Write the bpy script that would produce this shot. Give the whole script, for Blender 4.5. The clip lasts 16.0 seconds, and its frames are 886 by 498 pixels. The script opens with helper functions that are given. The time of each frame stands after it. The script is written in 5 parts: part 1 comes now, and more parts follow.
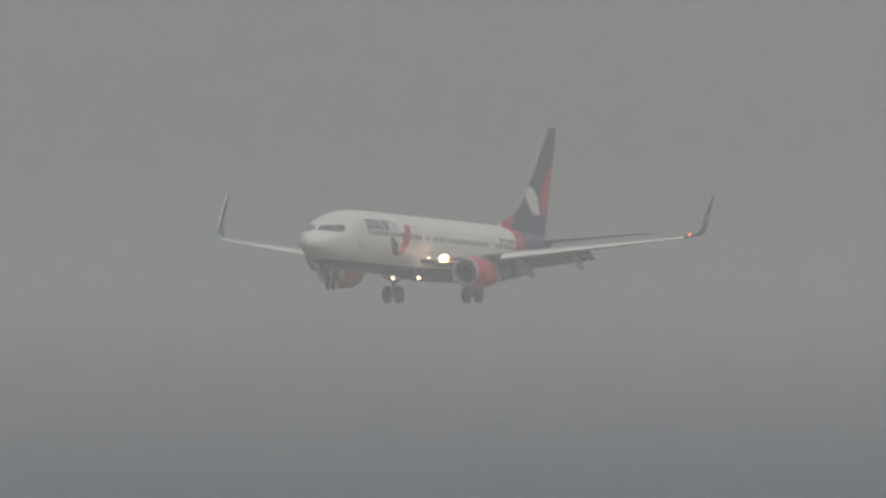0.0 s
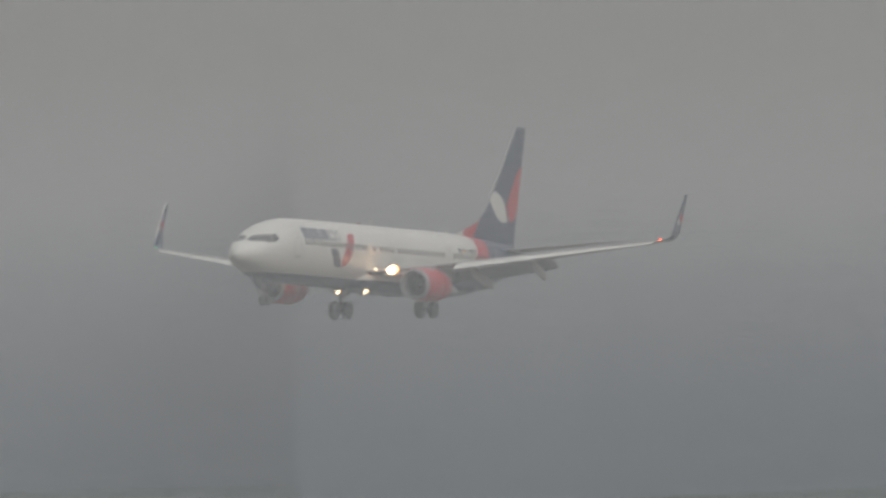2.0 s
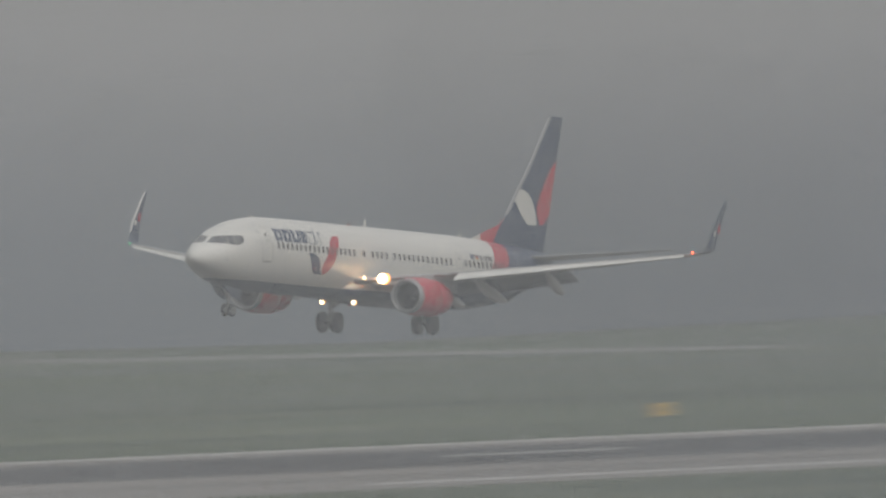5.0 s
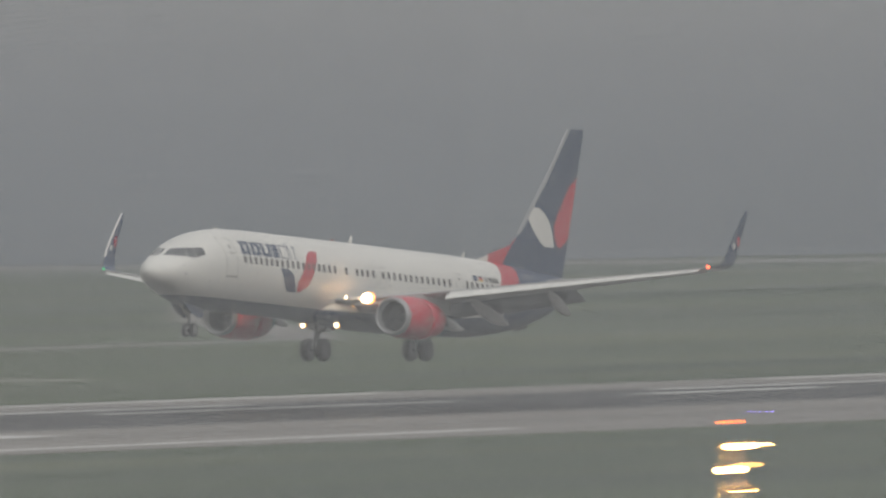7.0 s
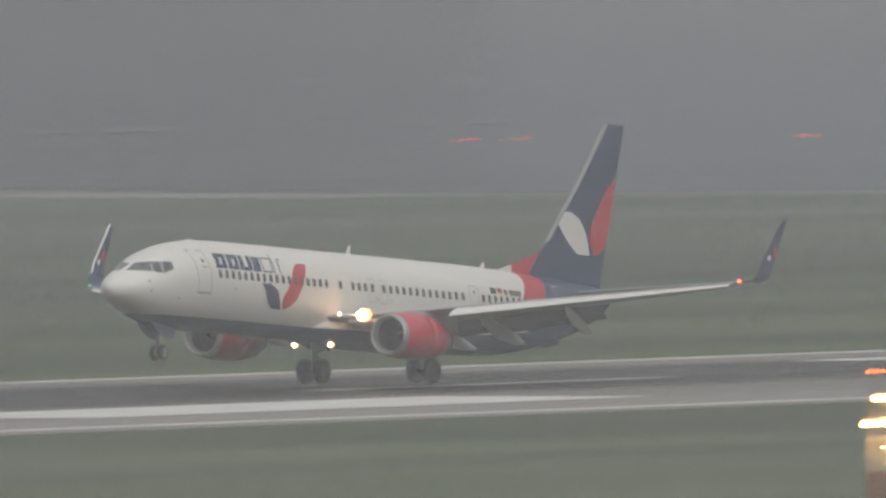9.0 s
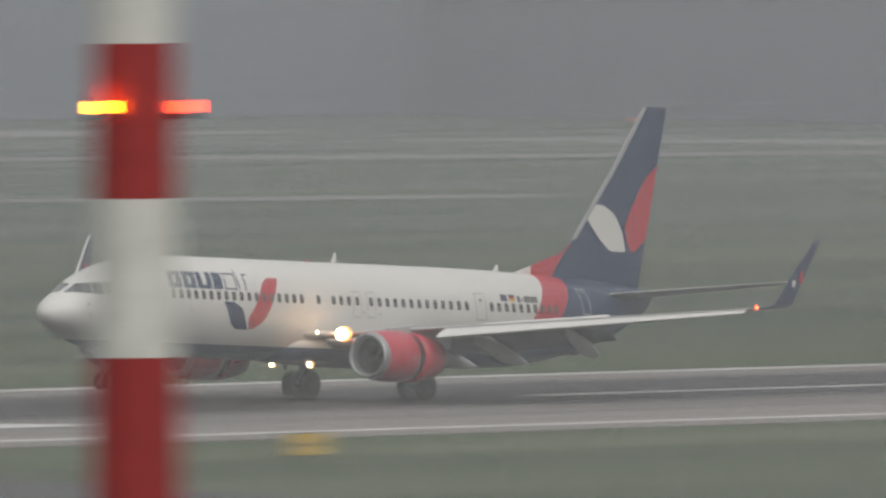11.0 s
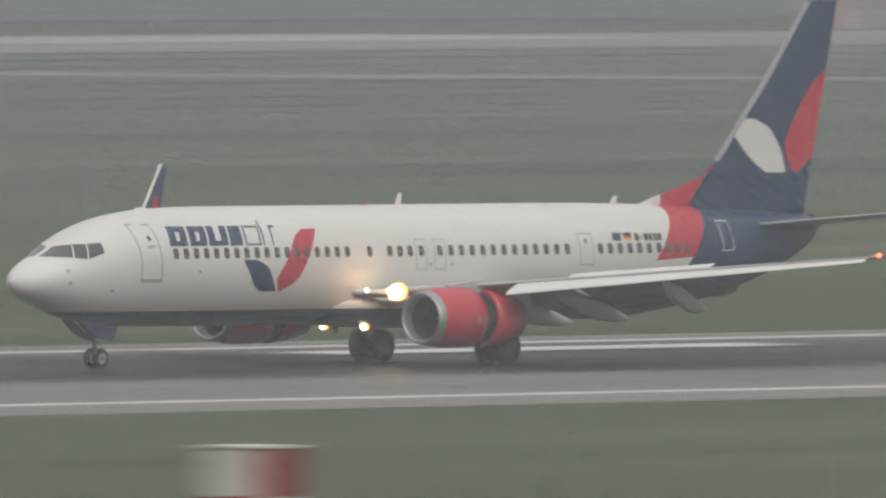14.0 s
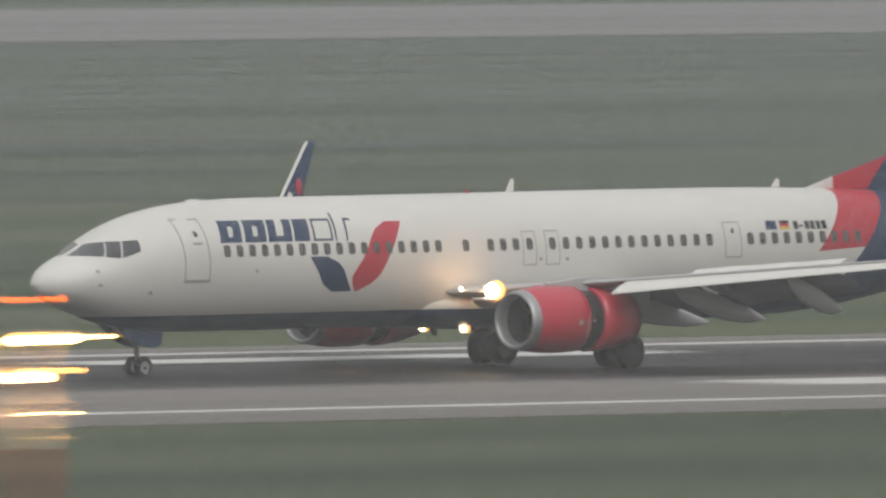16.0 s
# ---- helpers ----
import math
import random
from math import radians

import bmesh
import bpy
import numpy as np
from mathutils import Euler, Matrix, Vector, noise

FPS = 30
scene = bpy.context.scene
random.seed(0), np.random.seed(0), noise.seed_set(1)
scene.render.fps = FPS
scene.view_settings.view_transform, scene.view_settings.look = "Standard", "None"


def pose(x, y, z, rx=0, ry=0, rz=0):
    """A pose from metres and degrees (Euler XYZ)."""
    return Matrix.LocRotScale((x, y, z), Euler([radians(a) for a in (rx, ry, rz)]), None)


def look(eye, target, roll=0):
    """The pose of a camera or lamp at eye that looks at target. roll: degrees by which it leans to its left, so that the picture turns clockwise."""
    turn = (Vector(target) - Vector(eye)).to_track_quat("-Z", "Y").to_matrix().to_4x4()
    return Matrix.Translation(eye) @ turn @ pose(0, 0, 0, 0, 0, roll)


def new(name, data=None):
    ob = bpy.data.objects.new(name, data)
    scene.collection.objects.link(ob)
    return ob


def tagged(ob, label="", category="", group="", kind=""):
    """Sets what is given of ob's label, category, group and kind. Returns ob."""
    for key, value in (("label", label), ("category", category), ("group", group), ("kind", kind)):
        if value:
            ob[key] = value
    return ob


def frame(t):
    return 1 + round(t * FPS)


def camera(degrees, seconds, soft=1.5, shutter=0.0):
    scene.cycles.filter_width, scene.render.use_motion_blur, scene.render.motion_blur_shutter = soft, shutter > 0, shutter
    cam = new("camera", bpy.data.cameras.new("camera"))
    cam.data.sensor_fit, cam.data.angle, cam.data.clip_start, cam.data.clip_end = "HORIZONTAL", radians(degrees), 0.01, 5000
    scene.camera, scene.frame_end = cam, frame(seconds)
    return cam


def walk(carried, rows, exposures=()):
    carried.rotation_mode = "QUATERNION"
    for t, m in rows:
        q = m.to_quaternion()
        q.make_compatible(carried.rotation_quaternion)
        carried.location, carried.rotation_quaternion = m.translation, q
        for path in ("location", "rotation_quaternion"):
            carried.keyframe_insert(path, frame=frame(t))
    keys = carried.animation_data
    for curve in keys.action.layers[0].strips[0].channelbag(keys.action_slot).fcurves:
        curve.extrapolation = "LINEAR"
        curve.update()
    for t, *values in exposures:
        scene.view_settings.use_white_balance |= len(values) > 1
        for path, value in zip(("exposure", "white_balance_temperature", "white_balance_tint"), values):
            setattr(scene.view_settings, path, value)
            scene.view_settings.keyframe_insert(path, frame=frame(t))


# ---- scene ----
# Camera: a long lens on a tripod, 21 m up, which pans with the landing aeroplane
cam = camera(1.735, 16.0, soft=2.4, shutter=1.2)
CAMERA_ROWS = [
    (0.0, pose(0, 0, 21.38, 90.1647, 0.224, -69.7591)),
    (0.1, pose(0, 0, 21.38, 90.1545, 0.318, -69.6741)),
    (0.2, pose(0, 0, 21.38, 90.1443, 0.413, -69.5893)),
    (0.3, pose(0, 0, 21.38, 90.1342, 0.508, -69.5043)),
    (0.4, pose(0, 0, 21.38, 90.1240, 0.601, -69.4191)),
    (0.5, pose(0, 0, 21.38, 90.1137, 0.691, -69.3334)),
    (0.6, pose(0, 0, 21.38, 90.1034, 0.779, -69.2471)),
    (0.7, pose(0, 0, 21.38, 90.0929, 0.867, -69.1604)),
    (0.8, pose(0, 0, 21.38, 90.0825, 0.952, -69.0733)),
    (0.9, pose(0, 0, 21.38, 90.0721, 1.032, -68.9860)),
    (1.0, pose(0, 0, 21.38, 90.0619, 1.104, -68.8986)),
    (1.1, pose(0, 0, 21.38, 90.0518, 1.181, -68.8109)),
    (1.2, pose(0, 0, 21.38, 90.0419, 1.263, -68.7228)),
    (1.3, pose(0, 0, 21.38, 90.0320, 1.334, -68.6346)),
    (1.4, pose(0, 0, 21.38, 90.0223, 1.375, -68.5465)),
    (1.5, pose(0, 0, 21.38, 90.0126, 1.369, -68.4588)),
    (1.6, pose(0, 0, 21.38, 90.0032, 1.292, -68.3721)),
    (1.7, pose(0, 0, 21.38, 89.9940, 1.158, -68.2863)),
    (1.8, pose(0, 0, 21.38, 89.9848, 0.999, -68.2004)),
    (1.9, pose(0, 0, 21.38, 89.9754, 0.849, -68.1134)),
    (2.0, pose(0, 0, 21.38, 89.9655, 0.742, -68.0244)),
    (2.1, pose(0, 0, 21.38, 89.9550, 0.684, -67.9337)),
    (2.2, pose(0, 0, 21.38, 89.9442, 0.651, -67.8419)),
    (2.3, pose(0, 0, 21.38, 89.9331, 0.637, -67.7485)),
    (2.4, pose(0, 0, 21.38, 89.9216, 0.632, -67.6530)),
    (2.5, pose(0, 0, 21.38, 89.9099, 0.628, -67.5549)),
    (2.6, pose(0, 0, 21.38, 89.8978, 0.630, -67.4538)),
    (2.7, pose(0, 0, 21.38, 89.8852, 0.642, -67.3500)),
    (2.8, pose(0, 0, 21.38, 89.8725, 0.659, -67.2441)),
    (2.9, pose(0, 0, 21.38, 89.8596, 0.675, -67.1365)),
    (3.0, pose(0, 0, 21.38, 89.8469, 0.683, -67.0278)),
    (3.1, pose(0, 0, 21.38, 89.8342, 0.679, -66.9178)),
    (3.2, pose(0, 0, 21.38, 89.8215, 0.667, -66.8060)),
    (3.3, pose(0, 0, 21.38, 89.8088, 0.654, -66.6930)),
    (3.4, pose(0, 0, 21.38, 89.7962, 0.646, -66.5788)),
    (3.5, pose(0, 0, 21.38, 89.7839, 0.651, -66.4639)),
    (3.6, pose(0, 0, 21.38, 89.7717, 0.673, -66.3479)),
    (3.7, pose(0, 0, 21.38, 89.7595, 0.707, -66.2306)),
    (3.8, pose(0, 0, 21.38, 89.7476, 0.746, -66.1125)),
    (3.9, pose(0, 0, 21.38, 89.7360, 0.784, -65.9941)),
    (4.0, pose(0, 0, 21.38, 89.7249, 0.814, -65.8760)),
    (4.1, pose(0, 0, 21.38, 89.7145, 0.834, -65.7585)),
    (4.2, pose(0, 0, 21.38, 89.7047, 0.848, -65.6412)),
    (4.3, pose(0, 0, 21.38, 89.6952, 0.860, -65.5236)),
    (4.4, pose(0, 0, 21.38, 89.6858, 0.871, -65.4054)),
    (4.5, pose(0, 0, 21.38, 89.6763, 0.883, -65.2861)),
    (4.6, pose(0, 0, 21.38, 89.6666, 0.897, -65.1657)),
    (4.7, pose(0, 0, 21.38, 89.6569, 0.911, -65.0445)),
    (4.8, pose(0, 0, 21.38, 89.6473, 0.924, -64.9225)),
    (4.9, pose(0, 0, 21.38, 89.6377, 0.938, -64.7995)),
    (5.0, pose(0, 0, 21.38, 89.6281, 0.952, -64.6756)),
    (5.1, pose(0, 0, 21.38, 89.6186, 0.966, -64.5508)),
    (5.2, pose(0, 0, 21.38, 89.6091, 0.980, -64.4250)),
    (5.3, pose(0, 0, 21.38, 89.5997, 0.993, -64.2983)),
    (5.4, pose(0, 0, 21.38, 89.5903, 1.007, -64.1706)),
    (5.5, pose(0, 0, 21.38, 89.5810, 1.021, -64.0418)),
    (5.6, pose(0, 0, 21.38, 89.5717, 1.035, -63.9119)),
    (5.7, pose(0, 0, 21.38, 89.5625, 1.049, -63.7811)),
    (5.8, pose(0, 0, 21.38, 89.5534, 1.063, -63.6492)),
    (5.9, pose(0, 0, 21.38, 89.5442, 1.077, -63.5161)),
    (6.0, pose(0, 0, 21.38, 89.5352, 1.091, -63.3818)),
    (6.1, pose(0, 0, 21.38, 89.5262, 1.115, -63.2463)),
    (6.2, pose(0, 0, 21.38, 89.5172, 1.149, -63.1096)),
    (6.3, pose(0, 0, 21.38, 89.5083, 1.178, -62.9717)),
    (6.4, pose(0, 0, 21.38, 89.4995, 1.187, -62.8327)),
    (6.5, pose(0, 0, 21.38, 89.4908, 1.160, -62.6925)),
    (6.6, pose(0, 0, 21.38, 89.4823, 1.080, -62.5514)),
    (6.7, pose(0, 0, 21.38, 89.4739, 0.958, -62.4093)),
    (6.8, pose(0, 0, 21.38, 89.4656, 0.819, -62.2660)),
    (6.9, pose(0, 0, 21.38, 89.4574, 0.689, -62.1210)),
    (7.0, pose(0, 0, 21.38, 89.4493, 0.595, -61.9742)),
    (7.1, pose(0, 0, 21.38, 89.4412, 0.540, -61.8254)),
    (7.2, pose(0, 0, 21.38, 89.4332, 0.507, -61.6747)),
    (7.3, pose(0, 0, 21.38, 89.4252, 0.490, -61.5225)),
    (7.4, pose(0, 0, 21.38, 89.4175, 0.483, -61.3687)),
    (7.5, pose(0, 0, 21.38, 89.4099, 0.478, -61.2135)),
    (7.6, pose(0, 0, 21.38, 89.4024, 0.478, -61.0566)),
    (7.7, pose(0, 0, 21.38, 89.3950, 0.487, -60.8980)),
    (7.8, pose(0, 0, 21.38, 89.3879, 0.502, -60.7380)),
    (7.9, pose(0, 0, 21.38, 89.3811, 0.521, -60.5772)),
    (8.0, pose(0, 0, 21.38, 89.3749, 0.542, -60.4160)),
    (8.1, pose(0, 0, 21.38, 89.3696, 0.570, -60.2542)),
    (8.2, pose(0, 0, 21.38, 89.3650, 0.606, -60.0913)),
    (8.3, pose(0, 0, 21.38, 89.3608, 0.643, -59.9279)),
    (8.4, pose(0, 0, 21.38, 89.3563, 0.673, -59.7646)),
    (8.5, pose(0, 0, 21.38, 89.3511, 0.688, -59.6018)),
    (8.6, pose(0, 0, 21.38, 89.3449, 0.685, -59.4396)),
    (8.7, pose(0, 0, 21.38, 89.3382, 0.669, -59.2776)),
    (8.8, pose(0, 0, 21.38, 89.3311, 0.646, -59.1158)),
    (8.9, pose(0, 0, 21.38, 89.3242, 0.621, -58.9541)),
    (9.0, pose(0, 0, 21.38, 89.3177, 0.599, -58.7924)),
    (9.1, pose(0, 0, 21.38, 89.3116, 0.581, -58.6311)),
    (9.2, pose(0, 0, 21.38, 89.3055, 0.563, -58.4702)),
    (9.3, pose(0, 0, 21.38, 89.2997, 0.546, -58.3092)),
    (9.4, pose(0, 0, 21.38, 89.2945, 0.528, -58.1475)),
    (9.5, pose(0, 0, 21.38, 89.2900, 0.510, -57.9845)),
    (9.6, pose(0, 0, 21.38, 89.2865, 0.492, -57.8207)),
    (9.7, pose(0, 0, 21.38, 89.2839, 0.474, -57.6564)),
    (9.8, pose(0, 0, 21.38, 89.2818, 0.457, -57.4910)),
    (9.9, pose(0, 0, 21.38, 89.2797, 0.439, -57.3238)),
    (10.0, pose(0, 0, 21.38, 89.2774, 0.421, -57.1540)),
    (10.1, pose(0, 0, 21.38, 89.2748, 0.403, -56.9823)),
    (10.2, pose(0, 0, 21.38, 89.2722, 0.385, -56.8091)),
    (10.3, pose(0, 0, 21.38, 89.2695, 0.368, -56.6335)),
    (10.4, pose(0, 0, 21.38, 89.2667, 0.350, -56.4548)),
    (10.5, pose(0, 0, 21.38, 89.2639, 0.332, -56.2721)),
    (10.6, pose(0, 0, 21.38, 89.2613, 0.326, -56.0857)),
    (10.7, pose(0, 0, 21.38, 89.2589, 0.331, -55.8963)),
    (10.8, pose(0, 0, 21.38, 89.2563, 0.330, -55.7032)),
    (10.9, pose(0, 0, 21.38, 89.2530, 0.306, -55.5061)),
    (11.0, pose(0, 0, 21.38, 89.2486, 0.243, -55.3044)),
    (11.1, pose(0, 0, 21.38, 89.2429, 0.117, -55.0971)),
    (11.2, pose(0, 0, 21.38, 89.2360, -0.062, -54.8846)),
    (11.3, pose(0, 0, 21.38, 89.2285, -0.257, -54.6683)),
    (11.4, pose(0, 0, 21.38, 89.2208, -0.433, -54.4498)),
    (11.5, pose(0, 0, 21.38, 89.2132, -0.557, -54.2306)),
    (11.6, pose(0, 0, 21.38, 89.2058, -0.616, -54.0127)),
    (11.7, pose(0, 0, 21.38, 89.1982, -0.634, -53.7952)),
    (11.8, pose(0, 0, 21.38, 89.1906, -0.628, -53.5749)),
    (11.9, pose(0, 0, 21.38, 89.1829, -0.615, -53.3487)),
    (12.0, pose(0, 0, 21.38, 89.1750, -0.611, -53.1133)),
    (12.1, pose(0, 0, 21.38, 89.1671, -0.625, -52.8656)),
    (12.2, pose(0, 0, 21.38, 89.1592, -0.645, -52.6077)),
    (12.3, pose(0, 0, 21.38, 89.1511, -0.660, -52.3444)),
    (12.4, pose(0, 0, 21.38, 89.1428, -0.656, -52.0805)),
    (12.5, pose(0, 0, 21.38, 89.1342, -0.621, -51.8206)),
    (12.6, pose(0, 0, 21.38, 89.1252, -0.536, -51.5672)),
    (12.7, pose(0, 0, 21.38, 89.1161, -0.408, -51.3170)),
    (12.8, pose(0, 0, 21.38, 89.1066, -0.267, -51.0666)),
    (12.9, pose(0, 0, 21.38, 89.0967, -0.144, -50.8124)),
    (13.0, pose(0, 0, 21.38, 89.0864, -0.068, -50.5509)),
    (13.1, pose(0, 0, 21.38, 89.0751, -0.052, -50.2799)),
    (13.2, pose(0, 0, 21.38, 89.0629, -0.077, -50.0018)),
    (13.3, pose(0, 0, 21.38, 89.0506, -0.122, -49.7198)),
    (13.4, pose(0, 0, 21.38, 89.0389, -0.168, -49.4374)),
    (13.5, pose(0, 0, 21.38, 89.0287, -0.194, -49.1577)),
    (13.6, pose(0, 0, 21.38, 89.0201, -0.200, -48.8827)),
    (13.7, pose(0, 0, 21.38, 89.0125, -0.198, -48.6102)),
    (13.8, pose(0, 0, 21.38, 89.0057, -0.191, -48.3374)),
    (13.9, pose(0, 0, 21.38, 88.9998, -0.178, -48.0614)),
    (14.0, pose(0, 0, 21.38, 88.9944, -0.163, -47.7793)),
    (14.1, pose(0, 0, 21.38, 88.9900, -0.145, -47.4906)),
    (14.2, pose(0, 0, 21.38, 88.9867, -0.122, -47.1972)),
    (14.3, pose(0, 0, 21.38, 88.9839, -0.096, -46.8999)),
    (14.4, pose(0, 0, 21.38, 88.9811, -0.064, -46.5997)),
    (14.5, pose(0, 0, 21.38, 88.9777, -0.026, -46.2973)),
    (14.6, pose(0, 0, 21.38, 88.9740, 0.029, -45.9923)),
    (14.7, pose(0, 0, 21.38, 88.9704, 0.100, -45.6840)),
    (14.8, pose(0, 0, 21.38, 88.9664, 0.171, -45.3733)),
    (14.9, pose(0, 0, 21.38, 88.9617, 0.226, -45.0610)),
    (15.0, pose(0, 0, 21.38, 88.9559, 0.247, -44.7480)),
    (15.1, pose(0, 0, 21.38, 88.9487, 0.221, -44.4350)),
    (15.2, pose(0, 0, 21.38, 88.9404, 0.158, -44.1213)),
    (15.3, pose(0, 0, 21.38, 88.9314, 0.080, -43.8061)),
    (15.4, pose(0, 0, 21.38, 88.9222, 0.009, -43.4880)),
    (15.5, pose(0, 0, 21.38, 88.9131, -0.036, -43.1661)),
    (15.6, pose(0, 0, 21.38, 88.9041, -0.048, -42.8391)),
    (15.7, pose(0, 0, 21.38, 88.8950, -0.042, -42.5077)),
    (15.8, pose(0, 0, 21.38, 88.8858, -0.025, -42.1738)),
    (15.9, pose(0, 0, 21.38, 88.8766, -0.006, -41.8393)),
    (16.0, pose(0, 0, 21.38, 88.8674, 0.008, -41.5060)),
]

walk(cam, CAMERA_ROWS, ((0.0, -0.02), (1.5, 0.04), (2.5, 0.03), (3.5, 0.04), (4.2, 0.05), (6.5, 0.03), (8.5, 0.05), (11.0, 0.07), (12.5, 0.07), (14.0, 0.13), (14.5, 0.07), (15.0, 0.02), (16.0, 0.04)))

# ---- world and light: an even overcast sky in rain haze ----
SUN_ELEVATION, SUN_TURN = radians(38), radians(200)
world = bpy.data.worlds.new("overcast")
scene.world = world
world.use_nodes = True
wn, wl = world.node_tree.nodes, world.node_tree.links
wn.clear()
w_out = wn.new("ShaderNodeOutputWorld")
w_bg = wn.new("ShaderNodeBackground")
w_sky = wn.new("ShaderNodeTexSky")
w_sky.sky_type, w_sky.sun_disc = "NISHITA", False
w_sky.sun_elevation, w_sky.sun_rotation = SUN_ELEVATION, SUN_TURN
w_sky.dust_density, w_sky.air_density = 8.0, 1.0
w_grey = wn.new("ShaderNodeHueSaturation")
w_grey.inputs["Saturation"].default_value = 0.1
w_grey.inputs["Value"].default_value = 0.06
w_co = wn.new("ShaderNodeTexCoord")
w_sep = wn.new("ShaderNodeSeparateXYZ")
w_ramp = wn.new("ShaderNodeValToRGB")
w_ramp.color_ramp.elements[0].position, w_ramp.color_ramp.elements[0].color = 0.0, (0.250, 0.246, 0.240, 1)
w_ramp.color_ramp.elements[1].position, w_ramp.color_ramp.elements[1].color = 1.0, (0.90, 0.92, 0.94, 1)
w_mix = wn.new("ShaderNodeMix")
w_mix.data_type = "RGBA"
w_mix.inputs["Factor"].default_value = 0.94
wl.new(w_co.outputs["Generated"], w_sep.inputs[0])
wl.new(w_sep.outputs["Z"], w_ramp.inputs["Fac"])
wl.new(w_sky.outputs[0], w_grey.inputs["Color"])
wl.new(w_grey.outputs[0], w_mix.inputs["A"])
wl.new(w_ramp.outputs[0], w_mix.inputs["B"])
wl.new(w_mix.outputs["Result"], w_bg.inputs["Color"])
w_bg.inputs["Strength"].default_value = 1.0
wl.new(w_bg.outputs[0], w_out.inputs["Surface"])

sun = new("sun", bpy.data.lights.new("sun", "SUN"))
sun.data.energy, sun.data.angle, sun.data.color = 1.2, radians(30), (1.0, 0.965, 0.92)
sun.matrix_world = look((-200, -300, 282), (0, 0, 0))


# ---- materials ----
def material(name):
    m = bpy.data.materials.new(name)
    m.use_nodes = True
    return m, m.node_tree.nodes, m.node_tree.links, m.node_tree.nodes["Principled BSDF"]


def paint(name, colour, rough=0.35, metal=0.0, coat=0.3, vary=0.12, scale=1.5, bump=0.0):
    """Painted or bare surface with soft dirt at two scales."""
    m, n, l, b = material(name)
    co = n.new("ShaderNodeTexCoord")
    big, fine = n.new("ShaderNodeTexNoise"), n.new("ShaderNodeTexNoise")
    big.inputs["Scale"].default_value, fine.inputs["Scale"].default_value = scale, scale * 14
    big.inputs["Detail"].default_value = 6
    l.new(co.outputs["Object"], big.inputs["Vector"])
    l.new(co.outputs["Object"], fine.inputs["Vector"])
    add = n.new("ShaderNodeMath")
    add.operation = "MULTIPLY_ADD"
    l.new(fine.outputs["Fac"], add.inputs[0])
    add.inputs[1].default_value = 0.4
    l.new(big.outputs["Fac"], add.inputs[2])
    r = n.new("ShaderNodeMapRange")
    r.inputs["From Min"].default_value, r.inputs["From Max"].default_value = 0.4, 1.0
    r.inputs["To Min"].default_value, r.inputs["To Max"].default_value = 1 - vary, 1 + vary * 0.5
    l.new(add.outputs[0], r.inputs["Value"])
    mul = n.new("ShaderNodeMix")
    mul.data_type, mul.blend_type = "RGBA", "MULTIPLY"
    mul.inputs["Factor"].default_value = 1
    mul.inputs["A"].default_value = (*colour, 1)
    l.new(r.outputs[0], mul.inputs["B"])
    l.new(mul.outputs["Result"], b.inputs["Base Color"])
    b.inputs["Roughness"].default_value, b.inputs["Metallic"].default_value = rough, metal
    b.inputs["Coat Weight"].default_value, b.inputs["Coat Roughness"].default_value = coat, 0.25
    if bump:
        bp = n.new("ShaderNodeBump")
        bp.inputs["Strength"].default_value = bump
        l.new(add.outputs[0], bp.inputs["Height"])
        l.new(bp.outputs[0], b.inputs["Normal"])
    return m


def glow(name, colour, strength):
    m, n, l, b = material(name)
    b.inputs["Base Color"].default_value = (*colour, 1)
    b.inputs["Emission Color"].default_value = (*colour, 1)
    b.inputs["Emission Strength"].default_value = strength
    return m


WHITE, NAVY, RED = (0.78, 0.76, 0.715), (0.010, 0.038, 0.108), (0.56, 0.018, 0.047)
white_paint = paint("white_paint", WHITE, 0.32, coat=0.4, vary=0.1, scale=0.35)
navy_paint = paint("navy_paint", NAVY, 0.32, coat=0.4, scale=0.6)
red_paint = paint("red_paint", RED, 0.32, coat=0.4, scale=0.6)
wing_grey = paint("wing_grey", (0.5, 0.5, 0.5), 0.4, coat=0.2, scale=0.8)
wing_under = paint("wing_under", (0.3, 0.31, 0.33), 0.45, coat=0.1, scale=0.8)
# Wing grey darkened in colour for the shade under the flaps
shaded_flap_grey = paint("shaded_flap_grey", (0.17, 0.18, 0.205), 0.5, coat=0.1, scale=0.9)
bare_metal = paint("bare_metal", (0.45, 0.45, 0.455), 0.5, metal=0.7, coat=0, scale=2)
dark_metal = paint("dark_metal", (0.05, 0.05, 0.055), 0.5, metal=0.6, coat=0, scale=3)
cascade_black = paint("cascade_black", (0.012, 0.012, 0.013), 0.7, coat=0, scale=4)
beacon_glass = paint("beacon_glass", (0.3, 0.02, 0.015), 0.15, coat=0.8, scale=5)
duct_dark = paint("duct_dark", (0.09, 0.09, 0.095), 0.5, metal=0.3, coat=0, scale=3)
main_hub = paint("main_hub", (0.07, 0.07, 0.075), 0.6, metal=0.2, coat=0, scale=5)
rubber = paint("rubber", (0.018, 0.018, 0.02), 0.75, coat=0, scale=5, bump=0.1)
hub_grey = paint("hub_grey", (0.4, 0.4, 0.4), 0.4, metal=0.4, coat=0, scale=5)
window_glass = paint("window_glass", (0.12, 0.113, 0.105), 0.15, coat=0.6, vary=0.3, scale=3)
cockpit_glass = paint("cockpit_glass", (0.03, 0.033, 0.04), 0.08, coat=1.0, scale=3)
outline_grey = paint("outline_grey", (0.40, 0.385, 0.36), 0.5, coat=0.2)
gold_paint = paint("gold_paint", (0.75, 0.5, 0.08), 0.4)
